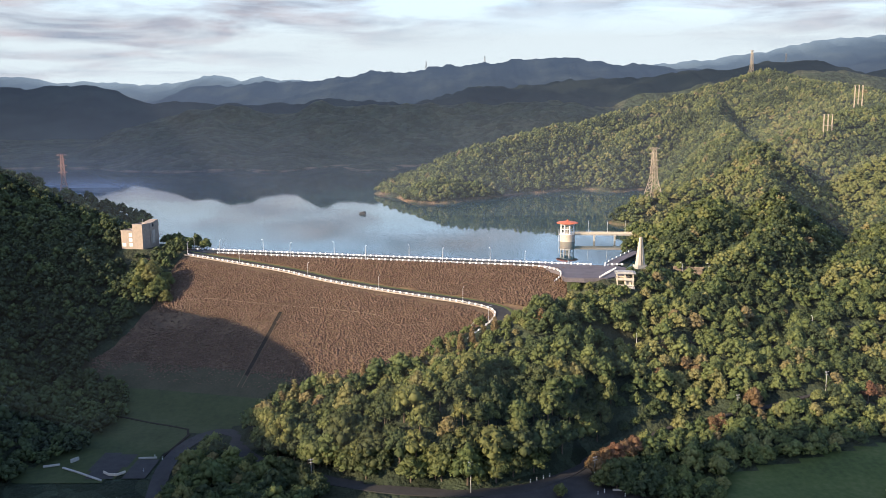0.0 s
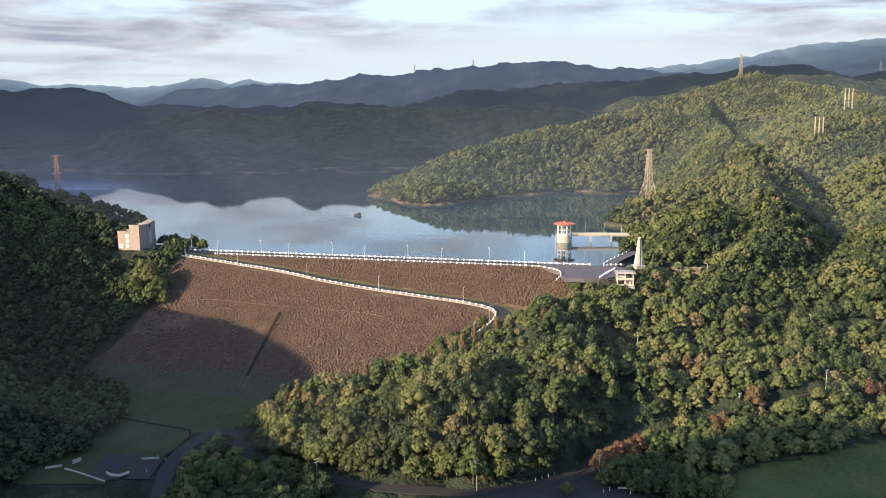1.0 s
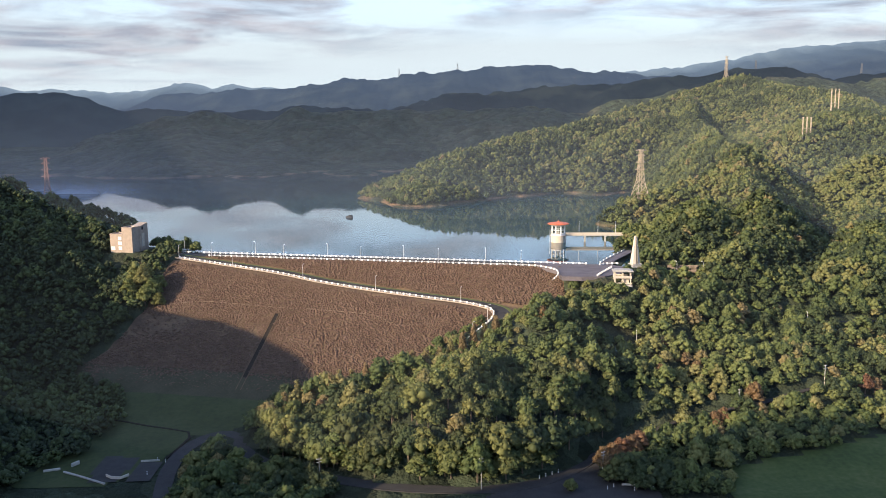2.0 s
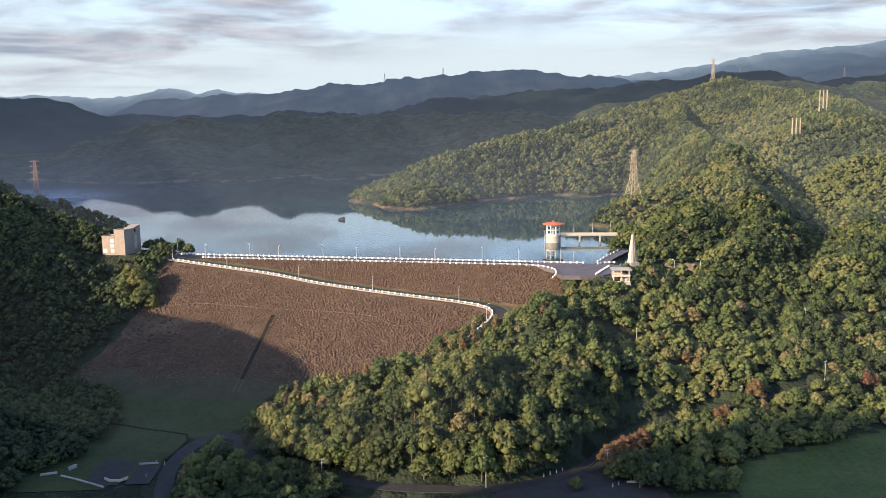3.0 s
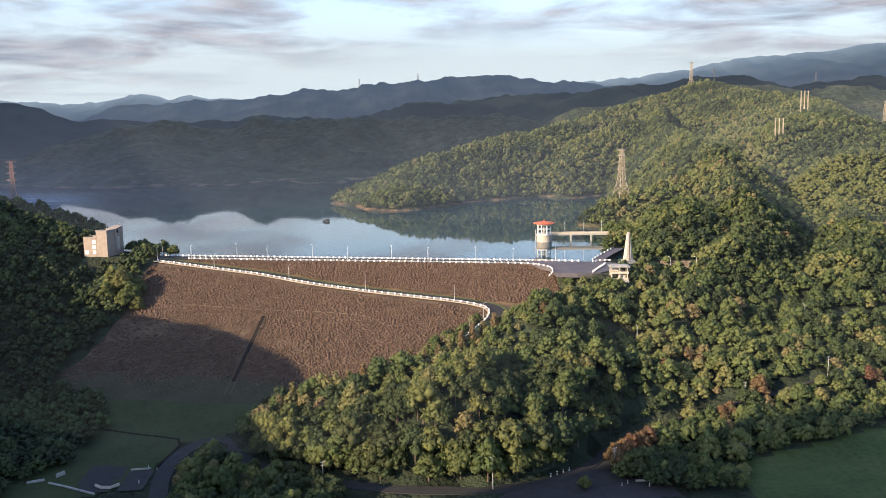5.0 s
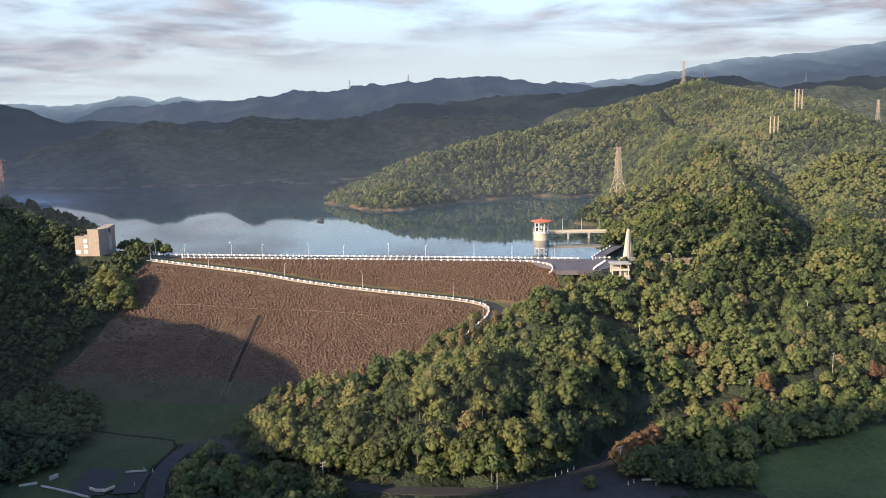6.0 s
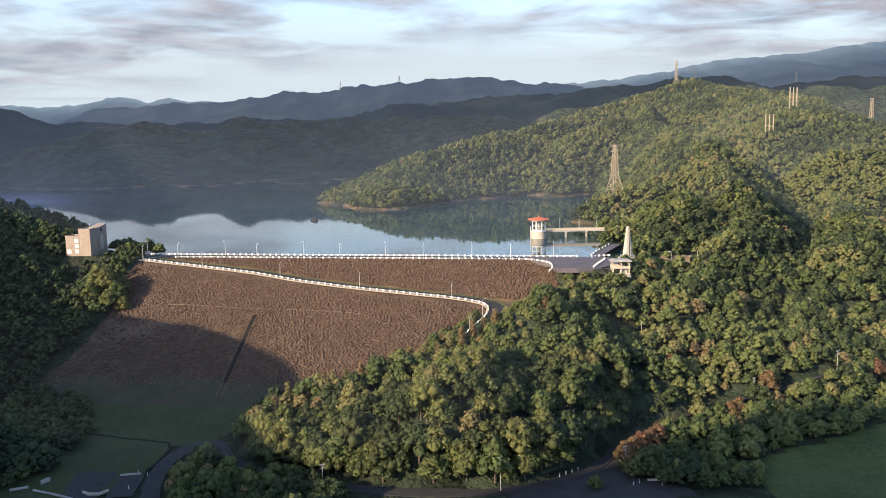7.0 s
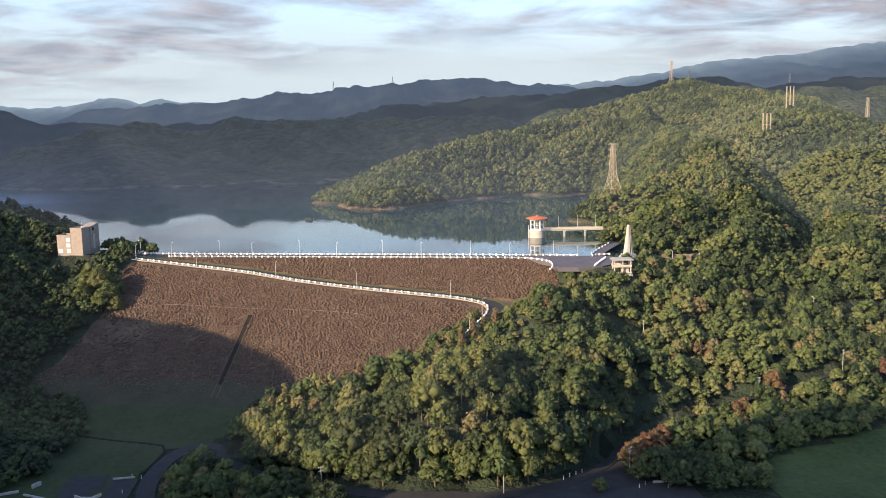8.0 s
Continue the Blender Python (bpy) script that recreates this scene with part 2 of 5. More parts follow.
    ad = n.new("ShaderNodeMath"); ad.operation = "MULTIPLY_ADD"; ad.inputs[1].default_value = 0.5
    l.new(f.outputs[0], ad.inputs[0]); l.new(inv.outputs[0], ad.inputs[2])
    bp = n.new("ShaderNodeBump")
    bp.inputs["Strength"].default_value, bp.inputs["Distance"].default_value = 1.0, 5.0
    l.new(ad.outputs[0], bp.inputs["Height"])
    l.new(bp.outputs[0], b.inputs["Normal"])
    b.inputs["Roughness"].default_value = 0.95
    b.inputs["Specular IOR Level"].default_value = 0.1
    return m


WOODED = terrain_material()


def water_material():
    m = bpy.data.materials.new("reservoir_water")
    m.use_nodes = True
    n, l = m.node_tree.nodes, m.node_tree.links
    b = n["Principled BSDF"]
    b.inputs["Base Color"].default_value = (0.010, 0.040, 0.052, 1)
    b.inputs["Roughness"].default_value = 0.03
    b.inputs["IOR"].default_value = 1.333
    tc = n.new("ShaderNodeTexCoord")
    mp = n.new("ShaderNodeMapping")
    mp.inputs["Scale"].default_value = (0.05, 0.16, 0.1)
    l.new(tc.outputs["Object"], mp.inputs[0])
    t = n.new("ShaderNodeTexNoise")
    t.inputs["Scale"].default_value, t.inputs["Detail"].default_value = 1.0, 4.0
    l.new(mp.outputs[0], t.inputs["Vector"])
    bp = n.new("ShaderNodeBump")
    bp.inputs["Strength"].default_value, bp.inputs["Distance"].default_value = 0.25, 0.05
    l.new(t.outputs[0], bp.inputs["Height"])
    l.new(bp.outputs[0], b.inputs["Normal"])
    return m


WATER = water_material()


def distance_material():
    """The far ranges: aerial haze painted as blue glow, paler the farther they lie."""
    m = bpy.data.materials.new("far_ranges_haze_glow")
    m.use_nodes = True
    n, l = m.node_tree.nodes, m.node_tree.links
    b = n["Principled BSDF"]
    tc = n.new("ShaderNodeTexCoord")
    a = n.new("ShaderNodeTexNoise")
    a.inputs["Scale"].default_value, a.inputs["Detail"].default_value = 0.006, 8.0
    l.new(tc.outputs["Object"], a.inputs["Vector"])
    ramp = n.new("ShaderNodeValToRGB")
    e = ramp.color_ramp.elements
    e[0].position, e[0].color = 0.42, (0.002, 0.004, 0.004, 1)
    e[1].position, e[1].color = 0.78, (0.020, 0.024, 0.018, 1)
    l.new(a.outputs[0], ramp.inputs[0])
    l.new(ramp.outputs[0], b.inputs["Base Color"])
    b.inputs["Roughness"].default_value = 1.0
    b.inputs["Specular IOR Level"].default_value = 0.0
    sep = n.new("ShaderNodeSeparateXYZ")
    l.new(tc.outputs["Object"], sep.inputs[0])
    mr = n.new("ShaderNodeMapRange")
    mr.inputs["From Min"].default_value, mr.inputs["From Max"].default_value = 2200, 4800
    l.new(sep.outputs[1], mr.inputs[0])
    # haze colour by distance, put into the emission
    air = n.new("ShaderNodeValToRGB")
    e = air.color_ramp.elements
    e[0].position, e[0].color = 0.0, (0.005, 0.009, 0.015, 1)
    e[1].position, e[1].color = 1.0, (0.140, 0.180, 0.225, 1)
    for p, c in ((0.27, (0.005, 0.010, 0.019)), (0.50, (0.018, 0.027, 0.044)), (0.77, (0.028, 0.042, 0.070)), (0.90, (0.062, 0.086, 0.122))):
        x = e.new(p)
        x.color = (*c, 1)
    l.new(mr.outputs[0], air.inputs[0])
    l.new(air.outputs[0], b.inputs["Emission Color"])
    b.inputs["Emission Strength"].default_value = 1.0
    return m


HAZED_RANGES = distance_material()


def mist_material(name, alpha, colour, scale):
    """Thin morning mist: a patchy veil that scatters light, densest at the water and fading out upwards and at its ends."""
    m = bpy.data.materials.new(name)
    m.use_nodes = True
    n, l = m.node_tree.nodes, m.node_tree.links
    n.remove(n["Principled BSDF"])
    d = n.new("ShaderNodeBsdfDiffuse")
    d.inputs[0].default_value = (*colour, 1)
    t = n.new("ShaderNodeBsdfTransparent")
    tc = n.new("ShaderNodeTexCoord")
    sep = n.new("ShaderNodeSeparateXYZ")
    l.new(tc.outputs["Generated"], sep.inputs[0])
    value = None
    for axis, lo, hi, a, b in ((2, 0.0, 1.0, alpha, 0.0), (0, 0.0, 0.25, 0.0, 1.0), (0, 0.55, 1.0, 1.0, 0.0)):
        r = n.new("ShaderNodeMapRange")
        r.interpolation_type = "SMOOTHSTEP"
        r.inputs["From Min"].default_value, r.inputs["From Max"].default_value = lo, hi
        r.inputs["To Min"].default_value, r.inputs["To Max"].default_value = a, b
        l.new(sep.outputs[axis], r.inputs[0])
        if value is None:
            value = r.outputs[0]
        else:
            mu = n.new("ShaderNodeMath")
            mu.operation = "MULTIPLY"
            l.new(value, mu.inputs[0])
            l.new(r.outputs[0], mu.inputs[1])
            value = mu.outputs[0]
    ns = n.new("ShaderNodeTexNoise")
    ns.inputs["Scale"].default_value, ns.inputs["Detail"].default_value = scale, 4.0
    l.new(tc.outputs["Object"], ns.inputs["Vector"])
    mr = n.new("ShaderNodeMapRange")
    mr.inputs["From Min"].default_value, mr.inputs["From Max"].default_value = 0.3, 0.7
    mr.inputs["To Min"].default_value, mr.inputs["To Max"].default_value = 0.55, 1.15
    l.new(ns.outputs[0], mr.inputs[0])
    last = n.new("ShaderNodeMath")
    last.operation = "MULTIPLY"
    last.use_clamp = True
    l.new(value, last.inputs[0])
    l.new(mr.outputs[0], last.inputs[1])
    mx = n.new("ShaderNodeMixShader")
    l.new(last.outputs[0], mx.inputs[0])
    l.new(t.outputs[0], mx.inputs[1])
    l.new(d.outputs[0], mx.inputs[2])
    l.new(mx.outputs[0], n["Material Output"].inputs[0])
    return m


# ---- building helpers ----


def part(name, bm, mat, parent=None, label=""):
    """Links a bmesh as one mesh object, under a thing or a part."""
    me = bpy.data.meshes.new(name)
    bm.to_mesh(me)
    bm.free()
    me.materials.append(mat)
    ob = new(name, me)
    if parent is not None:
        ob.parent = parent
    if label:
        ob["label"] = label
    return ob


def share(name, me, m, parent):
    ob = new(name, me)
    ob.parent = parent
    ob.matrix_basis = m
    return ob


def box(bm, size, m=None, bevel=0.0):
    got = bmesh.ops.create_cube(bm, size=1.0)
    vs = got["verts"]
    bmesh.ops.scale(bm, vec=size, verts=vs)
    if bevel:
        es = list({e for v in vs for e in v.link_edges})
        r = bmesh.ops.bevel(bm, geom=es, offset=bevel, segments=1, affect="EDGES")
        vs = list({v for f in r["faces"] for v in f.verts} | {v for v in vs if v.is_valid})
    if m is not None:
        bmesh.ops.transform(bm, matrix=m, verts=vs)


def tube(bm, a, b, r1, r2=None, n=6):
    """A tapered bar from a to b."""
    a, b = Vector(a), Vector(b)
    r2 = r1 if r2 is None else r2
    got = bmesh.ops.create_cone(bm, cap_ends=True, segments=n, radius1=r1, radius2=r2, depth=(b - a).length)
    m = Matrix.Translation((a + b) / 2) @ (b - a).to_track_quat("Z", "Y").to_matrix().to_4x4()
    bmesh.ops.transform(bm, matrix=m, verts=got["verts"])


def lathe(bm, profile, n=28):
    """A turned body from (radius, height) pairs."""
    rings = []
    for r, z in profile:
        rings.append([bm.verts.new((r * math.cos(2 * math.pi * i / n), r * math.sin(2 * math.pi * i / n), z)) for i in range(n)])
    for p, q in zip(rings, rings[1:]):
        for i in range(n):
            bm.faces.new((p[i], p[(i + 1) % n], q[(i + 1) % n], q[i]))
    bm.faces.new(rings[0][::-1])
    bm.faces.new(rings[-1])


def empty(name, m, label, category, group="", kind=""):
    e = new(name)
    e.matrix_basis = m
    return tagged(e, label, category, group, kind)


def quick_mesh(name, verts, faces, mat, tint=None, smooth=False):
    """A mesh from arrays of corners and of three- or four-cornered faces."""
    verts = np.asarray(verts, np.float32)
    faces = np.asarray(faces, np.int32)
    k = faces.shape[1]
    me = bpy.data.meshes.new(name)
    me.vertices.add(len(verts))
    me.vertices.foreach_set("co", verts.ravel())
    me.loops.add(faces.size)
    me.loops.foreach_set("vertex_index", faces.ravel())
    me.polygons.add(len(faces))
    me.polygons.foreach_set("loop_start", np.arange(0, faces.size, k, dtype=np.int32))
    if smooth:
        me.polygons.foreach_set("use_smooth", np.ones(len(faces), bool))
    if tint is not None:
        at = me.attributes.new("tint", "FLOAT", "POINT")
        at.data.foreach_set("value", np.asarray(tint, np.float32))
    me.update(calc_edges=True)
    me.materials.append(mat)
    return me


# ---- the lie of the land ----
WATER_Z = -2.5
DAM_O = np.array((0.0, 524.8))
DAM_U = np.array((0.9677, -0.2523))
DAM_N = np.array((-0.2523, -0.9677))


def to_dam(X, Y):
    """Along the crest, and away from it downstream."""
    return (X - DAM_O[0]) * DAM_U[0] + (Y - DAM_O[1]) * DAM_U[1], (X - DAM_O[0]) * DAM_N[0] + (Y - DAM_O[1]) * DAM_N[1]


def from_dam(s, d, z=0.0):
    return Vector((DAM_O[0] + s * DAM_U[0] + d * DAM_N[0], DAM_O[1] + s * DAM_U[1] + d * DAM_N[1], z))


def lattice(ix, iy, seed):
    h = (ix * 374761393 + iy * 668265263 + seed * 1442695041) & 0x7FFFFFFF
    h = ((h ^ (h >> 13)) * 1274126177) & 0x7FFFFFFF
    return ((h ^ (h >> 16)) & 0xFFFF) / 65535.0


def value_noise(X, Y, size, seed):
    x, y = X / size, Y / size
    ix, iy = np.floor(x).astype(np.int64), np.floor(y).astype(np.int64)
    fx, fy = x - ix, y - iy
    fx, fy = fx * fx * (3 - 2 * fx), fy * fy * (3 - 2 * fy)
    a, b = lattice(ix, iy, seed), lattice(ix + 1, iy, seed)
    c, d = lattice(ix, iy + 1, seed), lattice(ix + 1, iy + 1, seed)
    return (a + (b - a) * fx) * (1 - fy) + (c + (d - c) * fx) * fy - 0.5


def fbm(X, Y, size, seed, octaves=4):
    return sum(value_noise(X, Y, size / 2 ** o, seed + o) / 2 ** o for o in range(octaves))


def smooth01(x):
    x = np.clip(x, 0, 1)
    return x * x * (3 - 2 * x)


def ridge(X, Y, pts, slope, r):
    """A spur: its back runs through the points, and its sides fall away at the slope."""
    best = np.full(X.shape, -1e4)
    for (x0, y0, z0), (x1, y1, z1) in zip(pts, pts[1:]):
        dx, dy = x1 - x0, y1 - y0
        t = np.clip(((X - x0) * dx + (Y - y0) * dy) / (dx * dx + dy * dy), 0, 1)
        dist = np.hypot(X - x0 - t * dx, Y - y0 - t * dy)
        best = np.maximum(best, z0 + t * (z1 - z0) - slope * (np.sqrt(dist * dist + r * r) - r))
    return best


NEAR_SPURS = [
    # the wooded shoulder of the far bank, down to the headland in the lake
    ([(760, 1560, 118), (525, 1430, 148), (436, 1420, 124), (294, 1330, 89), (159, 1195, 65), (47, 1075, 44), (8, 985, 27), (-14, 925, 8), (-30, 905, 0)], 0.50, 14),
    ([(120, 1130, 58), (84, 1035, 27), (92, 1008, 6)], 0.55, 8),
    ([(350, 1250, 84), (280, 1195, 68), (215, 1085, 28), (203, 1010, 4)], 0.50, 12),
    ([(40, 1070, 38), (-40, 1010, 14), (-66, 1000, 2)], 0.55, 8),
    # the spur that comes down to the abutment and the valley road
    ([(436, 1420, 124), (350, 1100, 74), (300, 880, 61), (283, 765, 58), (264, 725, 47), (246, 633, 26), (229, 571, 11), (203, 527, 7), (177, 498, 4), (150, 474, -8), (119, 435, -20), (100, 405, -34), (92, 380, -50)], 0.88, 5),
    ([(150, 474, -9), (143, 425, -28), (140, 402, -40), (136, 380, -56)], 0.60, 5),
    ([(201, 640, 23), (180, 580, 18), (160, 540, 10), (137, 515, 0), (122, 498, -4)], 0.60, 8),
    # the shoulder under the pale pylon
    ([(262, 725, 40), (215, 728, 26), (180, 724, 18), (158, 716, 4)], 0.62, 7),
    ([(525, 1430, 148), (560, 1200, 120), (500, 980, 94), (450, 925, 86), (394, 880, 56), (376, 856, 42)], 0.45, 20),
    ([(760, 1000, 130), (600, 880, 100), (460, 810, 62), (405, 778, 45), (386, 737, 13), (318, 590, 1), (254, 498, -1), (247, 471, -15), (215, 456, -20), (176, 414, -33), (172, 395, -44), (160, 372, -58)], 0.58, 6),
    # the knoll below the bend
    ([(120, 470, -6), (85, 450, -9), (46, 429, -8)], 0.85, 4),
    ([(46, 425, -14), (32, 403, -31), (10, 374, -28), (-2, 357, -26), (-1, 343, -43), (-1, 335, -60)], 0.72, 4),
    ([(20, 374, -33), (30, 347, -45), (33, 339, -56)], 0.52, 5),
    ([(-2, 357, -28), (-26, 374, -41), (-46, 378, -44), (-73, 384, -53)], 0.55, 6),
    ([(-10, 358, -32), (-38, 347, -56)], 0.55, 6),
    ([(44, 422, -15), (8, 408, -31), (-35, 401, -40), (-72, 397, -47), (-97, 382, -59)], 0.62, 6),
    ([(60, 418, -13), (70, 400, -28), (84, 396, -32), (110, 385, -50)], 0.55, 6),
    ([(46, 420, -16), (55, 395, -27), (52, 375, -31), (60, 358, -50), (66, 348, -60)], 0.58, 5),
    # the left bank
    ([(-560, 640, 115), (-430, 640, 84), (-365, 648, 50), (-343, 652, 41), (-300, 686, 22), (-276, 750, 0), (-266, 790, -8)], 0.55, 14),
    # out-of-view crest, its heights set to throw the shadow on the dam
    ([(-450, 640, 66), (-410, 540, 82), (-388, 474, 72), (-378, 448, 64), (-365, 425, 47), (-352, 400, 52), (-350, 360, 64), (-350, 335, 70.5), (-350, 310, 73.5), (-350, 289, 75.5), (-350, 262, 72), (-352, 230, 64), (-355, 160, 73), (-360, 110, 80)], 0.85, 8),
    # unseen high shoulder, added to keep the field in shade
    ([(-362, 52, 172), (-372, 0, 208), (-400, -120, 225), (-420, -220, 225)], 2.0, 4),
    ([(-300, 620, 20), (-263, 571, 6), (-236, 544, -6), (-220, 530, -18), (-212, 506, -33)], 0.60, 6),
    ([(-300, 650, 22), (-235, 602, 5), (-205, 592, 2), (-184, 594, 0), (-174, 596, -1)], 0.55, 9),
    # the foot of the left bank where the dam leans against it, in the dam's own measures
    ([tuple(from_dam(s, d, z)) for s, d, z in ((-183, 8, 1), (-188, 37, -12), (-200, 50, -21), (-211, 69, -33), (-204, 87, -42), (-184, 107, -52), (-168, 122, -58))], 0.60, 6),
    # the bank under the lakeside lane
    ([(104, 515, -0.4), (122, 552, -0.1), (138, 598, 1.5), (150, 640, 6)], 0.60, 4),
    # the shelf that carries the bend of the ramp
    ([tuple(from_dam(s, d, z - 0.6)) for s, d, z in ((42, 41.5, -17.8), (46.3, 47.5, -18.9), (47, 54, -20), (45.5, 62, -21.6), (42, 72, -23.6), (38, 84, -26))], 0.55, 6),
]
FAR_RANGE = ([(-1947, 4269, 115), (-1483, 4208, 140), (-1227, 4208, 196), (-1019, 4208, 210), (-880, 4208, 232), (-797, 4208, 218), (-519, 4208, 252), (-352, 4208, 286), (-187, 4208, 281), (171, 4208, 318), (254, 4208, 303), (337, 4208, 325), (613, 4208, 328), (806, 4208, 301), (1225, 4208, 274)], 0.34, 30)
FAR_SPURS = [
    ([(-1938, 2923, 182), (-1293, 2818, 164), (-1128, 2818, 155), (-1023, 2818, 116), (-888, 2818, 119), (-618, 2818, 110), (-438, 2878, 119), (-275, 2859, 117), (-162, 2859, 113), (-49, 2859, 104), (185, 2859, 128), (328, 2859, 102)], 0.34, 40),
    ([(-660, 1890, 50), (-612, 1880, 72), (-575, 1880, 92), (-460, 1880, 103), (-395, 1890, 88), (-335, 1890, 92), (-265, 1890, 105), (-113, 1900, 103), (96, 1900, 97), (217, 1900, 118), (330, 1900, 100), (430, 1900, 60)], 0.34, 30),
    ([(-480, 1870, 96), (-455, 1560, 50), (-445, 1400, 4)], 0.34, 30),
    ([(-310, 1880, 74), (-300, 1600, 40), (-290, 1400, 4)], 0.32, 30),
    ([(-100, 2150, 55), (-150, 1750, 18), (-120, 1400, 3)], 0.26, 30),
    ([(150, 2750, 165), (450, 2700, 185), (800, 2750, 185)], 0.28, 60),
    FAR_RANGE,
    ([(799, 4830, 258), (1020, 4725, 311), (1261, 4725, 342), (1471, 4725, 363), (1891, 4725, 428), (2416, 4725, 489), (3361, 4725, 584)], 0.30, 40),
    ([(700, 2560, 205), (870, 2500, 222), (1060, 2500, 233), (1230, 2500, 194), (1320, 2500, 220), (1700, 2500, 225), (2300, 2500, 240)], 0.34, 40),
    ([(-3149, 4515, 271), (-2466, 4620, 277), (-2099, 4725, 258), (-1521, 4725, 243), (-1269, 4725, 281), (-1133, 4725, 248), (-1007, 4725, 281), (-734, 4725, 263)], 0.30, 30),
    # unseen high range, added to keep the far shore in shade
    ([(-1700, 190, 730), (-1700, 400, 900), (-1700, 720, 1020), (-1750, 1150, 1040), (-1850, 1500, 1000), (-2100, 1800, 950), (-2600, 2300, 950), (-2950, 2700, 1000), (-3200, 3100, 1000)], 1.4, 60),
]
RAMP_S = (-181, -163, -134, -101, -73, -54, -32, 0, 18, 28, 36, 60)
RAMP_D = (10.6, 13.2, 17.4, 22.3, 28.1, 31.3, 34.5, 38.4, 40.5, 42.1, 44.5, 45.5)
RAMP_W = 10.9
FACE = 0.53


def dam_surface(s, d):
    """Height of the finished dam: crest road, upper stone face, ramp bench, lower face."""
    out = np.interp(s, RAMP_S, RAMP_D)
    inn = np.maximum(out - RAMP_W, 0.5)
    zr = -FACE * (inn - 0.5)
    z = np.where(d < 0.5, 0.0, -FACE * (d - 0.5))
    z = np.where(d >= inn, zr, z)
    z = np.where(d >= out, zr - 0.515 * (d - out), z)
    return np.where(d < -11.7, -0.4 * (-11.7 - d), z)


def valley_floor(s, d):
    return -54.0 - 6.0 * smooth01((d - 105) / 50.0) - 3.0 * smooth01((s - 40) / 120.0)


ROAD_X = (-105, -97, -80, -57, -22, 10, 32, 52, 67, 84, 112, 150)
ROAD_Y = (380, 374, 354, 341, 328.5, 326, 331, 346, 363, 372, 374, 366)


def ground_height(X, Y):
    s, d = to_dam(X, Y)
    lake = np.full(X.shape, -15.0) + 20 * smooth01((Y - 1340) / 200.0) + 30 * smooth01((Y - 1700) / 1300.0) + 40 * smooth01((X - 650) / 500.0)
    low = valley_floor(s, d)
    z = lake + (low - lake) * smooth01((d + 6) / 22.0)
    k = 5.0
    for pts, slope, r in NEAR_SPURS:
        h = ridge(X, Y, pts, slope, r)
        z = np.maximum(z, h) + k * 0.25 * np.maximum(1 - np.abs(z - h) / k, 0) ** 2
    rough = smooth01((z - low - 3) / 15.0)
    z = z + rough * (6.0 * fbm(X, Y, 90, 3) + 1.5 * fbm(X, Y, 22, 9, 2)) * np.where(Y > 600, 1.3, 0.8)
    level = (1 - smooth01((Y - np.interp(X, ROAD_X, ROAD_Y) - 3.0) / 20.0)) * smooth01((X + 108) / 8.0) * (1 - smooth01((X - 120) / 30.0))
    z = z + (low - z) * level
    far = np.full(X.shape, -1e4)
    for pts, slope, r in FAR_SPURS:
        far = np.maximum(far, ridge(X, Y, pts, slope, r))
    amp = smooth01((Y - 1150) / 500.0)
    far = far + amp * (np.where(Y > 2300, 16, 26) * fbm(X, Y, 420, 21, 5) + 16 * fbm(X, Y, 70, 31, 3) + 20 * (np.abs(fbm(X, Y, 260, 43, 3)) - 0.24) + 7 * fbm(X, Y, 26, 37, 2)) * np.clip(far / 120.0 + 0.25, 0.1, 1.2)
    z = np.maximum(z, far)
    # terraces: the forecourt beside the dam, and the ground of the house
    f = 1 - smooth01((np.hypot((X - 98) / 30.0, (Y - 497) / 40.0) - 0.75) / 0.45)
    z = z + (-0.6 - z) * f * np.where(d > -12.5, 1, 0)
    g = 1 - smooth01((np.hypot(X + 208, Y - 584) - 15) / 12.0)
    z = z + (1.5 - z) * g
    return z


def dam_part(X, Y):
    """Where the dam stands clear of the natural ground."""
    s, d = to_dam(X, Y)
    return (s > -185) & (s < 80) & (d > -14) & (d < 125) & (dam_surface(s, d) > ground_height(X, Y) - 0.4)


def spread(lo, hi, fine_lo, fine_hi, step, growth):
    xs = list(np.arange(fine_lo, fine_hi + step, step))
    st = step
    while xs[-1] < hi:
        st *= growth
        xs.append(min(xs[-1] + st, hi))
    st = step
    while xs[0] > lo:
        st *= growth
        xs.insert(0, max(xs[0] - st, lo))
    return np.array(xs)


def build_ground():
    xs = spread(-5000, 5000, -400, 420, 7.0, 1.013)
    ys = spread(-1500, 5200, 290, 900, 6.0, 1.014)
    X, Y = np.meshgrid(xs, ys)
    Z = ground_height(X, Y)
    s, d = to_dam(X, Y)
    under = (s > -200) & (s < 62) & (d > -13) & (d < 118)
    Z = np.where(under & (Z < dam_surface(s, d) + 0.2), Z - 2.5, Z)
    nx, ny = len(xs), len(ys)
    idx = np.arange(nx * ny).reshape(ny, nx)
    faces = np.stack([idx[:-1, :-1], idx[:-1, 1:], idx[1:, 1:], idx[1:, :-1]], -1)
    V = np.stack([X, Y, Z], -1).reshape(-1, 3)
    cut = int(np.searchsorted(ys, 2350))
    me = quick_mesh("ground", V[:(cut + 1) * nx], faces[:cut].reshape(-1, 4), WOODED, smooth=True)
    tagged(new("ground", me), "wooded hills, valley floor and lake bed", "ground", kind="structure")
    me = quick_mesh("backdrop", V[cut * nx:], faces[cut:].reshape(-1, 4) - cut * nx, HAZED_RANGES, smooth=True)
    tagged(new("backdrop", me), "far mountain ranges with haze painted as blue glow", "backdrop", kind="structure")


build_ground()

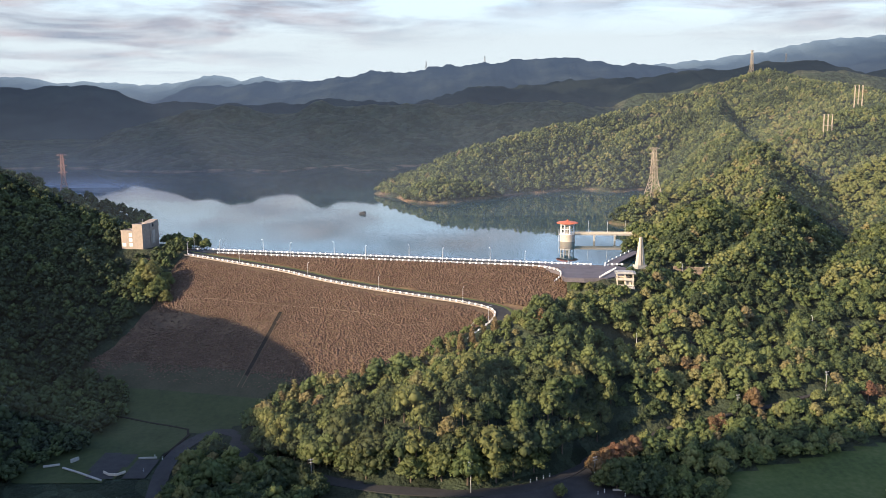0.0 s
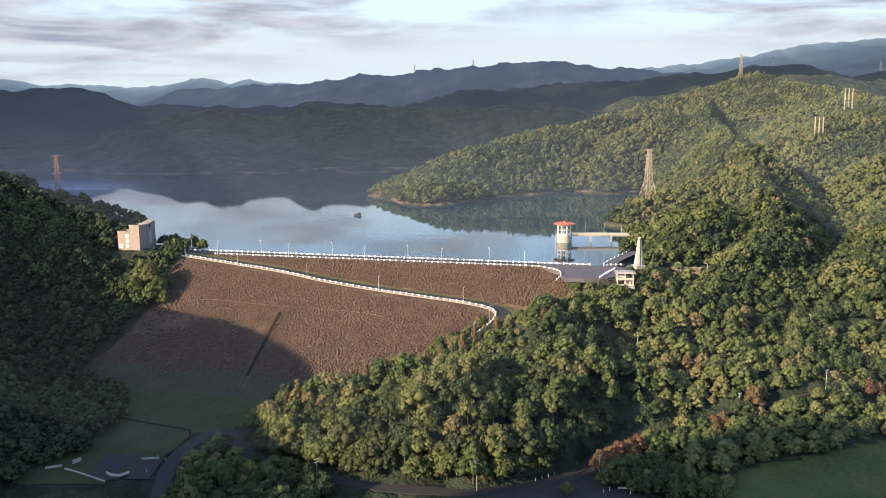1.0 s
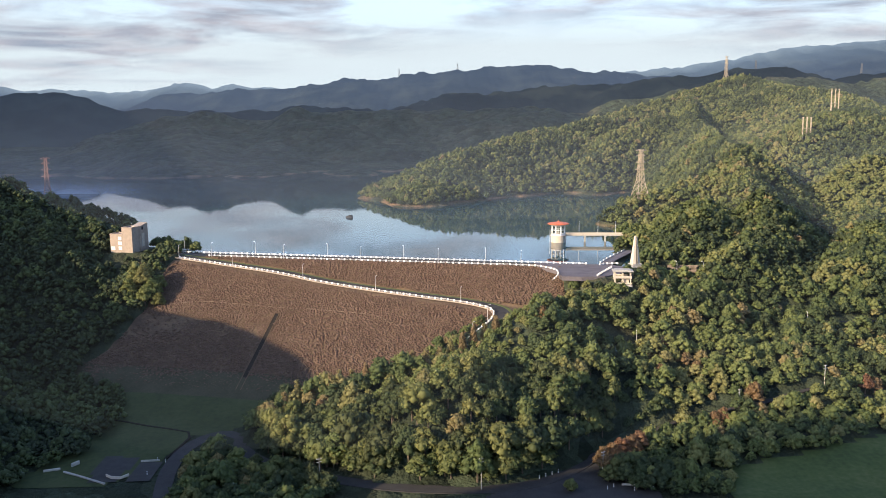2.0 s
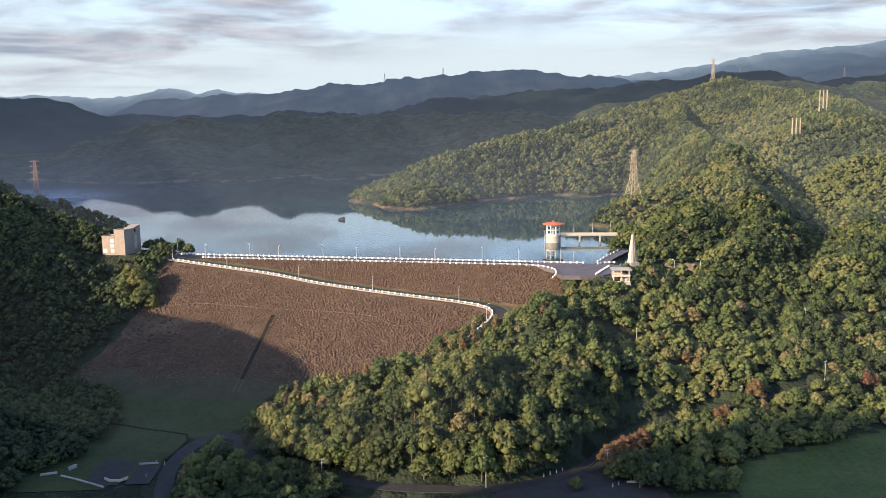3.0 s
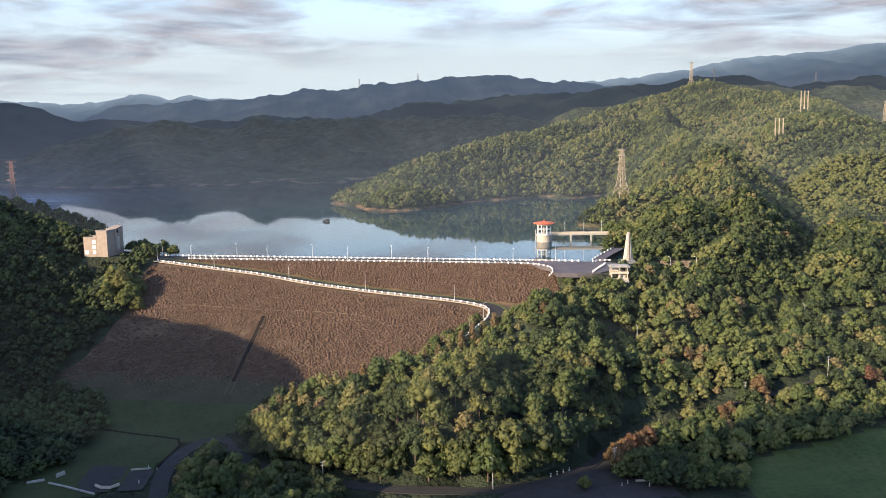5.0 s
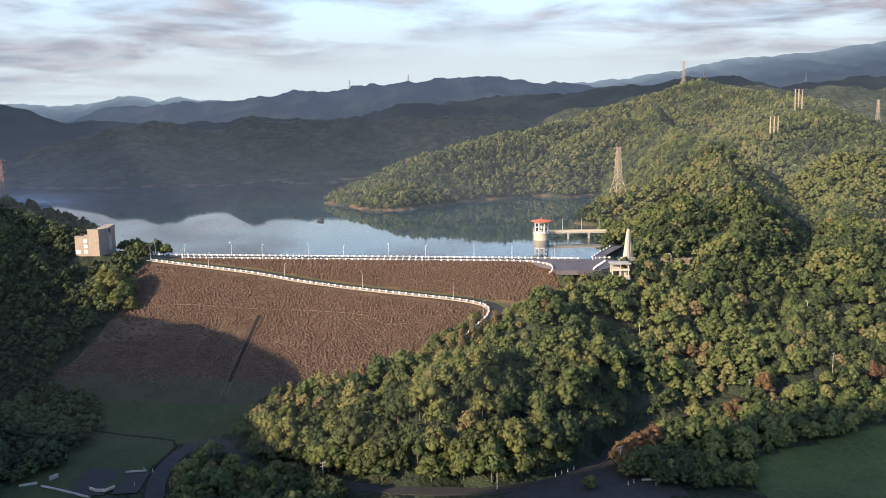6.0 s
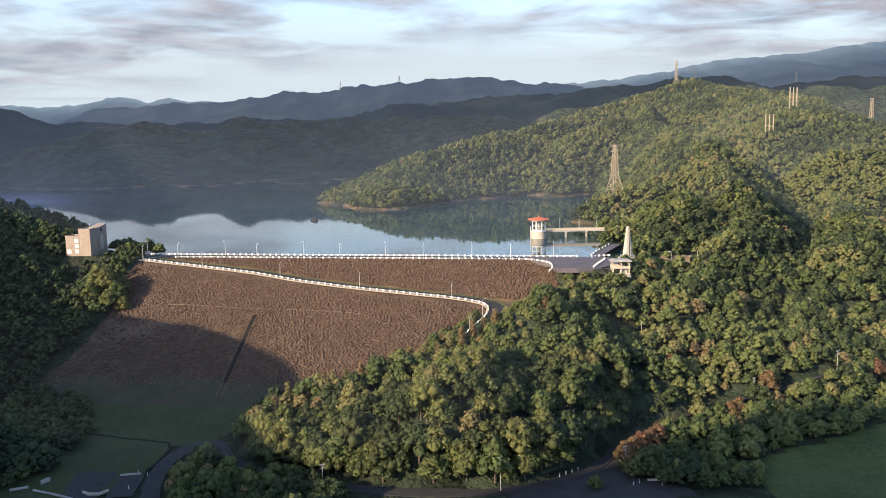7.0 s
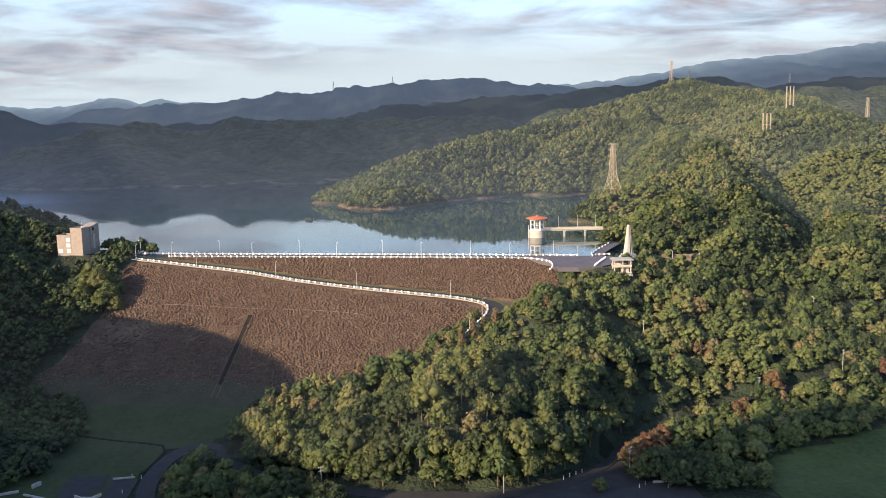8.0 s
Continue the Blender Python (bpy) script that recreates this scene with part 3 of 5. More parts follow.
# the reservoir
bm = bmesh.new()
shore = [from_dam(-192, -12.5), from_dam(112, -12.5), Vector((175, 600, 0)), Vector((290, 1000, 0)), Vector((200, 1800, 0)), Vector((-1200, 1800, 0)), Vector((-700, 900, 0)), Vector((-290, 690, 0))]
bm.faces.new([bm.verts.new((p.x, p.y, WATER_Z)) for p in shore])
bmesh.ops.recalc_face_normals(bm, faces=bm.faces)
water = part("water", bm, WATER)
tagged(water, "calm blue-green reservoir mirroring hills and sky", "water", kind="structure")

# ---- the dam ----


def strip(name, left, right, mat, label, category, parent=None, lift=0.0, kind="structure"):
    """A paved or planted band between two edges."""
    n = len(left)
    vs = [(p.x, p.y, p.z + lift) for p in left] + [(p.x, p.y, p.z + lift) for p in right]
    vs += [(p.x, p.y, p.z + lift - 0.5) for p in left] + [(p.x, p.y, p.z + lift - 0.5) for p in right]
    fs = []
    for i in range(n - 1):
        fs.append((i, i + 1, n + i + 1, n + i))
        fs.append((2 * n + i, 2 * n + i + 1, i + 1, i))
        fs.append((n + i, n + i + 1, 3 * n + i + 1, 3 * n + i))
    bm = bmesh.new()
    bv = [bm.verts.new(v) for v in vs]
    for f in fs:
        bm.faces.new([bv[k] for k in f])
    bmesh.ops.recalc_face_normals(bm, faces=bm.faces)
    ob = part(name, bm, mat, parent)
    if parent is None:
        tagged(ob, label, category, kind=kind)
    return ob


def smooth_line(pts, step=4.0):
    """A smooth line through the points, in even steps."""
    p = [Vector(q) for q in pts]
    p = [2 * p[0] - p[1], *p, 2 * p[-1] - p[-2]]
    out = []
    for a, b, c, d in zip(p, p[1:], p[2:], p[3:]):
        k = max(2, int((c - b).length / step))
        for i in range(k):
            t = i / k
            out.append(0.5 * (2 * b + (c - a) * t + (2 * a - 5 * b + 4 * c - d) * t * t + (3 * b - a - 3 * c + d) * t ** 3))
    out.append(p[-2])
    return out


def offset_line(line, w):
    out = []
    for i, p in enumerate(line):
        a, b = line[max(i - 1, 0)], line[min(i + 1, len(line) - 1)]
        t = Vector((b.x - a.x, b.y - a.y, 0)).normalized()
        out.append(p + Vector((t.y, -t.x, 0)) * w)
    return out


def build_dam():
    ss = np.arange(-190, 82.1, 3.0)
    ds = np.concatenate([np.arange(-34, -11.6, 4.0), [-11.7, -5.5, 0.5], np.arange(2, 128, 1.5)])
    S, D = np.meshgrid(ss, ds)
    Z = dam_surface(S, D) - 0.15
    X = DAM_O[0] + S * DAM_U[0] + D * DAM_N[0]
    Y = DAM_O[1] + S * DAM_U[1] + D * DAM_N[1]
    Z = Z + np.where(D > 1, 0.35 * fbm(X, Y, 6, 77, 2), 0)
    o = np.interp(S, RAMP_S, RAMP_D)
    Z = Z - np.where((D > o - RAMP_W - 2.5) & (D < o + 1.0), 0.8, 0)
    nx, ny = len(ss), len(ds)
    idx = np.arange(nx * ny).reshape(ny, nx)
    faces = np.stack([idx[:-1, :-1], idx[1:, :-1], idx[1:, 1:], idx[:-1, 1:]], -1).reshape(-1, 4)
    me = quick_mesh("dam_embankment", np.stack([X, Y, Z], -1).reshape(-1, 3), faces, EARTH, smooth=True)
    return tagged(new("dam_embankment", me), "long earthfill dam with brown stone-faced slope and dry grass", "dam", kind="structure")


dam = build_dam()


def stone_points(rng):
    """Where the stones of the two faces lie."""
    out = []
    for lo, hi, step in ((-178, 80, 0.90), (-205, 62, 0.98)):
        upper = step < 0.95
        s = np.arange(lo, hi, step)
        d = np.arange(1, 44, step) if upper else np.arange(16, 118, step)
        S, D = np.meshgrid(s, d)
        S = (S + rng.uniform(-0.8, 0.8, S.shape)).ravel()
        D = (D + rng.uniform(-0.8, 0.8, D.shape)).ravel()
        o = np.interp(S, RAMP_S, RAMP_D)
        keep = (D < o - RAMP_W - 1.8) if upper else (D > o + 3.2)
        keep &= ~((np.abs(S + 87) < 2.0) & (D > 56) & (D < 115))
        out.append(np.stack([S[keep], D[keep]], -1))
    return np.concatenate(out)


def build_stones():
    rng = np.random.default_rng(5)
    P = stone_points(rng)
    X = DAM_O[0] + P[:, 0] * DAM_U[0] + P[:, 1] * DAM_N[0]
    Y = DAM_O[1] + P[:, 0] * DAM_U[1] + P[:, 1] * DAM_N[1]
    Z = dam_surface(P[:, 0], P[:, 1])
    bare = fbm(X, Y, 30, 55, 3) + 0.15 * rng.standard_normal(len(X))
    mossy = (P[:, 0] < -92 + 14 * fbm(X, Y, 12, 57, 2)) & (np.abs(P[:, 1] - 70 - 5 * fbm(X, Y, 25, 58, 2)) < 8)
    bare = bare + np.where(mossy, 0.8, 0)
    keep = (bare < 0.95) & (Z > ground_height(X, Y) - 0.3) & (Z > -52.5)
    X, Y, Z = X[keep], Y[keep], Z[keep]
    n = len(X)
    iv = np.array([(x, y, z) for x in (-0.8, 0.8) for y in (-0.8, 0.8) for z in (-0.8, 0.8)])
    jf = np.array([(0, 1, 3), (0, 3, 2), (4, 6, 7), (4, 7, 5), (0, 4, 5), (0, 5, 1), (2, 3, 7), (2, 7, 6), (0, 2, 6), (0, 6, 4), (1, 5, 7), (1, 7, 3)])
    size = rng.uniform(0.32, 0.62, n) * rng.choice([1, 1, 1.35], n)
    ang = rng.uniform(0, 6.283, n)
    sx, sy, sz = rng.uniform(0.8, 1.3, n), rng.uniform(0.6, 1.0, n), rng.uniform(0.48, 0.85, n)
    V = iv[None] * np.stack([sx, sy, sz], -1)[:, None] * (1 + 0.22 * rng.standard_normal((n, len(iv), 1)))
    c, s_ = np.cos(ang)[:, None], np.sin(ang)[:, None]
    vx, vy = V[..., 0] * c - V[..., 1] * s_, V[..., 0] * s_ + V[..., 1] * c
    V = np.stack([vx, vy, V[..., 2]], -1) * size[:, None, None] + np.stack([X, Y, Z + 0.12 * size], -1)[:, None]
    F = jf[None] + (np.arange(n) * len(iv))[:, None, None]
    me = quick_mesh("riprap", V.reshape(-1, 3), F.reshape(-1, 3), STONE)
    tagged(new("riprap", me), "loose reddish-brown stones covering the dam faces", "stones", kind="stuff")


build_stones()

# crest road and ramp road
crest_n = [from_dam(s, 0.1, 0.0) for s in np.arange(-186, 62, 4.0)]
crest_f = [from_dam(s, -11.4, 0.0) for s in np.arange(-186, 62, 4.0)]
strip("crest_road", crest_n, crest_f, ASPHALT, "asphalt road along the top of the dam", "road", lift=0.06)
RAMP_MID = [(s, float(np.interp(s, RAMP_S, RAMP_D)) - 5.2) for s in (-181, -163, -134, -101, -73, -54, -32, 0, 18, 28)]
ramp = [from_dam(s, d, -FACE * (d + 5.2 - RAMP_W - 0.5)) for s, d in RAMP_MID]
ramp += [from_dam(s, d, z) for s, d, z in ((35, 38.0, -17.1), (42, 41.5, -17.8), (46.3, 47.5, -18.9), (47, 54, -20), (45.5, 62, -21.6), (42, 72, -23.6), (38, 84, -26))]
ramp = smooth_line(ramp, 3.0)
ramp_in, ramp_out = offset_line(ramp, -4.6), offset_line(ramp, 4.2)
strip("ramp_road", ramp_in, ramp_out, ASPHALT, "asphalt ramp road slanting down the dam face", "road", lift=0.08)
strip("verge", offset_line(ramp, -6.6), ramp_in, VERGE, "strip of green grass beside the ramp road", "verge", lift=0.16)
strip("kerb", offset_line(ramp, 4.2), offset_line(ramp, 5.6), KERB, "tan concrete edge of the ramp road", "kerb", lift=0.12)

# guard rails: white concrete posts with two white bars


def post_mesh():
    bm = bmesh.new()
    box(bm, (0.95, 0.6, 1.2), pose(0, 0, 0.6), 0.06)
    me = bpy.data.meshes.new("post")
    bm.to_mesh(me)
    bm.free()
    me.materials.append(WHITE)
    return me


POST = post_mesh()


def along(line, gap):
    out, need = [], 0.0
    for a, b in zip(line, line[1:]):
        seg = (b - a).length
        while need <= seg:
            out.append((a.lerp(b, need / seg), math.atan2(b.y - a.y, b.x - a.x)))
            need += gap
        need -= seg
    return out


def guard_rail(line, label, gap=4.0):
    e = empty("guard_rail", pose(*line[0]), label, "guard rail", "guard rails on the dam")
    base = line[0]
    for z, r in ((0.42, 0.07), (0.86, 0.085)):
        bm = bmesh.new()
        for a, b in zip(line, line[1:]):
            tube(bm, a - base + Vector((0, 0, z)), b - base + Vector((0, 0, z)), r, n=5)
        part("rail", bm, WHITE, e)
    for p, a in along(line, gap):
        share("post", POST, Matrix.Translation(p - base) @ Matrix.Rotation(a, 4, "Z"), e)
    return e


near_line = [from_dam(s, 0.3, 0.05) for s in np.arange(-160, 52, 4.0)]
near_line += smooth_line([from_dam(52, 0.3, 0.05), from_dam(60, 1.5, 0.05), from_dam(68, 6, 0.0), from_dam(74, 14, 0.0), from_dam(76, 26, -0.4), from_dam(74, 38, -1.5)], 2.5)
far_line = [from_dam(s, -11.3, 0.05) for s in np.arange(-190, 92, 4.0)]
guard_rail(near_line, "white concrete post-and-bar railing along the crest road, downstream side")
guard_rail(far_line, "white concrete post-and-bar railing along the crest road, lake side")
guard_rail([p + Vector((0, 0, 0.1)) for p in offset_line(ramp, 4.5)][2:], "white concrete post-and-bar railing along the ramp road")

# ---- trees ----


# a rough eight-sided kernel for the shaded inside of a crown
ICO_V = np.array([(1, 0, 0), (-1, 0, 0), (0, 1, 0), (0, -1, 0), (0, 0, 1), (0, 0, -1)], float) * 1.15
ICO_F = np.array([(0, 2, 4), (2, 1, 4), (1, 3, 4), (3, 0, 4), (2, 0, 5), (1, 2, 5), (3, 1, 5), (0, 3, 5)])


def crown_arrays(rng, lobes, radius, height, leaves, leaf, core=True, slim=False, clump=(0.36, 0.60)):
    """Leaf clumps lying over several lobes, with shaded cores inside. Corners and triangles; the ground is at z 0."""
    C, R = [], []
    for i in range(lobes):
        a = 6.283 * (i * 0.618 + rng.uniform(-0.08, 0.08))
        q = math.sqrt((i + 0.4) / lobes)
        z = height * (0.83 - 0.46 * q ** 1.4 + rng.uniform(-0.07, 0.07)) if not slim else height * (0.25 + 0.68 * (1 - q))
        k = radius * (0.72 * q if not slim else 0.42 * q + 0.05)
        C.append((k * math.cos(a), k * math.sin(a), z))
        R.append(radius * rng.uniform(*clump))
    C, R = np.array(C), np.array(R)
    pick = rng.integers(0, lobes, leaves)
    D = rng.standard_normal((leaves, 3))
    D[:, 2] = np.abs(D[:, 2]) * 1.1 - 0.45
    D /= np.linalg.norm(D, axis=1)[:, None]
    P = C[pick] + D * (R[pick] * rng.uniform(0.80, 1.22, leaves))[:, None] * np.array((1, 1, 0.85))
    N = D + 0.55 * rng.standard_normal((leaves, 3))
    N /= np.linalg.norm(N, axis=1)[:, None]
    A = np.cross(N, rng.standard_normal((leaves, 3)))
    A /= np.linalg.norm(A, axis=1)[:, None]
    B = np.cross(N, A)
    L = leaf * rng.uniform(0.6, 1.35, leaves)[:, None]
    V = np.stack([P + A * L, P + B * L * 0.62 + N * L * 0.12, P - A * L * 0.9, P - B * L * 0.62 - N * L * 0.10], 1).reshape(-1, 3)
    i0 = np.arange(leaves) * 4
    F = np.concatenate([np.stack([i0, i0 + 1, i0 + 2], -1), np.stack([i0, i0 + 2, i0 + 3], -1)])
    if core:
        cv = (ICO_V[None] * (1 + 0.15 * rng.standard_normal((lobes, len(ICO_V), 1))) * (R * 0.84)[:, None, None] * np.array((1, 1, 0.85)) + C[:, None]).reshape(-1, 3)
        cf = (ICO_F[None] + (np.arange(lobes) * len(ICO_V))[:, None, None]).reshape(-1, 3) + len(V)
        V, F = np.concatenate([V, cv]), np.concatenate([F, cf])
    return V, F


def plant_points(x0, x1, y0, y1, gap, rng):
    xs, ys = np.arange(x0, x1, gap), np.arange(y0, y1, gap * 0.87)
    X, Y = np.meshgrid(xs, ys)
    X = X + (np.arange(len(ys)) % 2)[:, None] * gap * 0.5
    return (X + rng.uniform(-0.36, 0.36, X.shape) * gap).ravel(), (Y + rng.uniform(-0.36, 0.36, X.shape) * gap).ravel()


def near_line_mask(X, Y, pts, w):
    best = np.full(X.shape, 1e9)
    for (x0, y0), (x1, y1) in zip(pts, pts[1:]):
        dx, dy = x1 - x0, y1 - y0
        t = np.clip(((X - x0) * dx + (Y - y0) * dy) / (dx * dx + dy * dy), 0, 1)
        best = np.minimum(best, np.hypot(X - x0 - t * dx, Y - y0 - t * dy))
    return best < w


VALLEY_ROAD = [(-118, 318), (-124, 352), (-122, 378), (-112, 393), (-100, 388), (-97, 374), (-80, 354), (-57, 341), (-22, 328.5), (10, 326), (32, 331), (52, 346), (67, 363), (84, 372)]
RIGHT_FIELD = [(113, 300), (119, 343), (125, 345), (160, 352), (182, 359), (215, 368), (300, 372), (300, 300)]
LOW_WOOD = [(-116, 285), (-117, 345), (-113, 370), (-106, 378), (-100, 362), (-78, 346), (-52, 335), (-48, 322), (-60, 285)]
KNOLL_WOOD = [(-97, 376), (-80, 356), (-57, 343), (-22, 330.5), (10, 328), (31, 333), (51, 348), (66, 365), (84, 374), (84, 420), (-95, 402)]
FIELD_WOOD = [(84, 320), (116, 320), (119, 343), (94, 338), (62, 336)]
HEDGE_WOOD = [(58, 334), (94, 334), (125, 346), (160, 354), (182, 361), (215, 370), (300, 376), (300, 440), (120, 400), (84, 378), (72, 362)]
LEFT_WOOD = [(-330, 290), (-186, 290), (-184, 345), (-168, 372), (-166, 412), (-174, 440), (-178, 470), (-330, 470)]
SLOPE_ROAD = [(84, 372), (110, 384), (140, 386), (175, 392), (215, 398), (260, 405)]
UPPER_ROAD = [(70, 424), (100, 428), (140, 431), (180, 440), (215, 446), (260, 455)]


def inside(X, Y, poly):
    got = np.zeros(X.shape, bool)
    for (x0, y0), (x1, y1) in zip(poly, poly[1:] + poly[:1]):
        if y0 == y1:
            continue
        cross = ((y0 > Y) != (y1 > Y)) & (X < (x1 - x0) * (Y - y0) / (y1 - y0) + x0)
        got ^= cross
    return got


def wooded(X, Y, Z):
    """Whether trees stand at a place."""
    s, d = to_dam(X, Y)
    wet = (d < -12) & (X < np.where(Y < 600, 112 + 0.69 * (Y - 508), 175 + 0.29 * (Y - 600)))
    ok = Z > np.where(wet, WATER_Z + 0.8, -1e3)
    ok &= ~((s > -186) & (s < 64) & (d > -13) & (d < 126) & (dam_surface(s, d) > Z - 1.2))
    ok &= ~((Z < valley_floor(s, d) + 1.6) & (d > 60)) | inside(X, Y, LOW_WOOD) | inside(X, Y, LEFT_WOOD) | inside(X, Y, KNOLL_WOOD) | inside(X, Y, HEDGE_WOOD) | inside(X, Y, FIELD_WOOD) | ((X > 55) & (Y > 376))
    ok &= ~((s > -178) & (s < 66) & (d > -40) & (d < 2))
    ok &= ~((s > 60) & (np.hypot((X - 99) / 25.0, (Y - 501) / 29.0) < 1))
    ok &= ~((s > 60) & (s < 86) & (d > -13) & (d < 24))
    ok &= (np.hypot(X + 207, Y - 579) > 14.5) & (np.hypot(X + 221, Y - 571) > 11.0)
    ok &= np.hypot(X - 101, Y - 464) > 7.5
    ok &= ~((np.abs(X - 85) < 14) & (np.abs(Y - 470) < 9) & (Z > -6))
    ok &= ~near_line_mask(X, Y, [(p.x, p.y) for p in ramp[-20:]], 9.0)
    ok &= ~near_line_mask(X, Y, VALLEY_ROAD, 4.9)
    ok &= ~near_line_mask(X, Y, UPPER_ROAD, 2.2)
    ok &= ~near_line_mask(X, Y, SLOPE_ROAD, 2.6)
    ok &= ~near_line_mask(X, Y, [(98, 512), (112, 534), (122, 552), (130, 566)], 6.5)
    ok &= np.hypot(X - 117, Y - 509) > 10
    ok &= ~((np.hypot(X - 76, Y - 476) < 13) & (Z > -7))
    ok &= ~near_line_mask(X, Y, [(119, 505), (142, 500), (162, 498)], 5.0)
    ok &= ~near_line_mask(X, Y, [(63, 342), (86, 362)], 6.0)
    ok &= ~inside(X, Y, RIGHT_FIELD)
    return ok


def lee(X, Y):
    """Steep slopes that fall away to the north, where the woods are thin."""
    return (ground_height(X, Y + 8) - ground_height(X, Y - 8)) / 16.0 < -0.22


# stands of one colour: place, reach, tint and how pure they are
STANDS = [
    (236, 492, 16, 0.60, 0.8), (384, 745, 62, 0.58, 0.75), (266, 728, 14, 0.80, 0.7), (6, 340, 9, 0.74, 0.4), (-62, 398, 16, 0.76, 0.6),
    (150, 425, 22, 0.40, 0.8), (60, 412, 18, 0.12, 0.8), (170, 500, 16, 0.52, 0.6), (215, 560, 14, 0.72, 0.4), (30, 372, 14, 0.16, 0.8),
]


def kind_of(X, Y, rng):
    """The tint of every tree: stands of one kind, with strays."""
    t = 0.30 + 0.55 * fbm(X, Y, 60, 91, 3) + 0.19 * rng.standard_normal(len(X))
    dry = fbm(X, Y, 45, 131, 2)
    t = np.where((dry > 0.46) & (rng.uniform(0, 1, len(X)) < 0.32), 0.72 + 0.08 * rng.standard_normal(len(X)), t)
    t = np.where(rng.uniform(0, 1, len(X)) < 0.010, 0.84 + 0.05 * rng.standard_normal(len(X)), t)
    for x, y, r, tone, share_of in STANDS:
        here = (np.hypot(X - x, Y - y) < r * (1 + 0.6 * value_noise(X, Y, 14, 17))) & (rng.uniform(0, 1, len(X)) < share_of)
        t = np.where(here, tone + 0.05 * rng.standard_normal(len(X)), t)
    return np.clip(t, 0.02, 0.97)


def forest(name, X, Y, Z, T, S, kinds, rng, label):
    """Many trees joined: each one of the given crowns, turned and sized."""
    which = rng.integers(0, len(kinds), len(X))
    VV, FF, TT, base = [], [], [], 0
    for k, (v, f) in enumerate(kinds):
        i = np.nonzero(which == k)[0]
        if not len(i):
            continue
        a = rng.uniform(0, 6.283, len(i))
        c, s_ = np.cos(a)[:, None], np.sin(a)[:, None]
        w = S[i][:, None]
        hgt = (S[i] * rng.uniform(0.85, 1.2, len(i)))[:, None]
        vx = (v[None, :, 0] * c - v[None, :, 1] * s_) * w + X[i][:, None]
        vy = (v[None, :, 0] * s_ + v[None, :, 1] * c) * w + Y[i][:, None]
        vz = v[None, :, 2] * hgt + Z[i][:, None] - 0.4
        VV.append(np.stack([vx, vy, vz], -1).reshape(-1, 3))
        FF.append((f[None] + (np.arange(len(i)) * len(v))[:, None, None]).reshape(-1, 3) + base)
        TT.append(np.repeat(T[i], len(v)))
        base += len(i) * len(v)
    me = quick_mesh(name, np.concatenate(VV), np.concatenate(FF), LEAF, np.concatenate(TT))
    return tagged(new(name, me), label, "trees", kind="stuff")


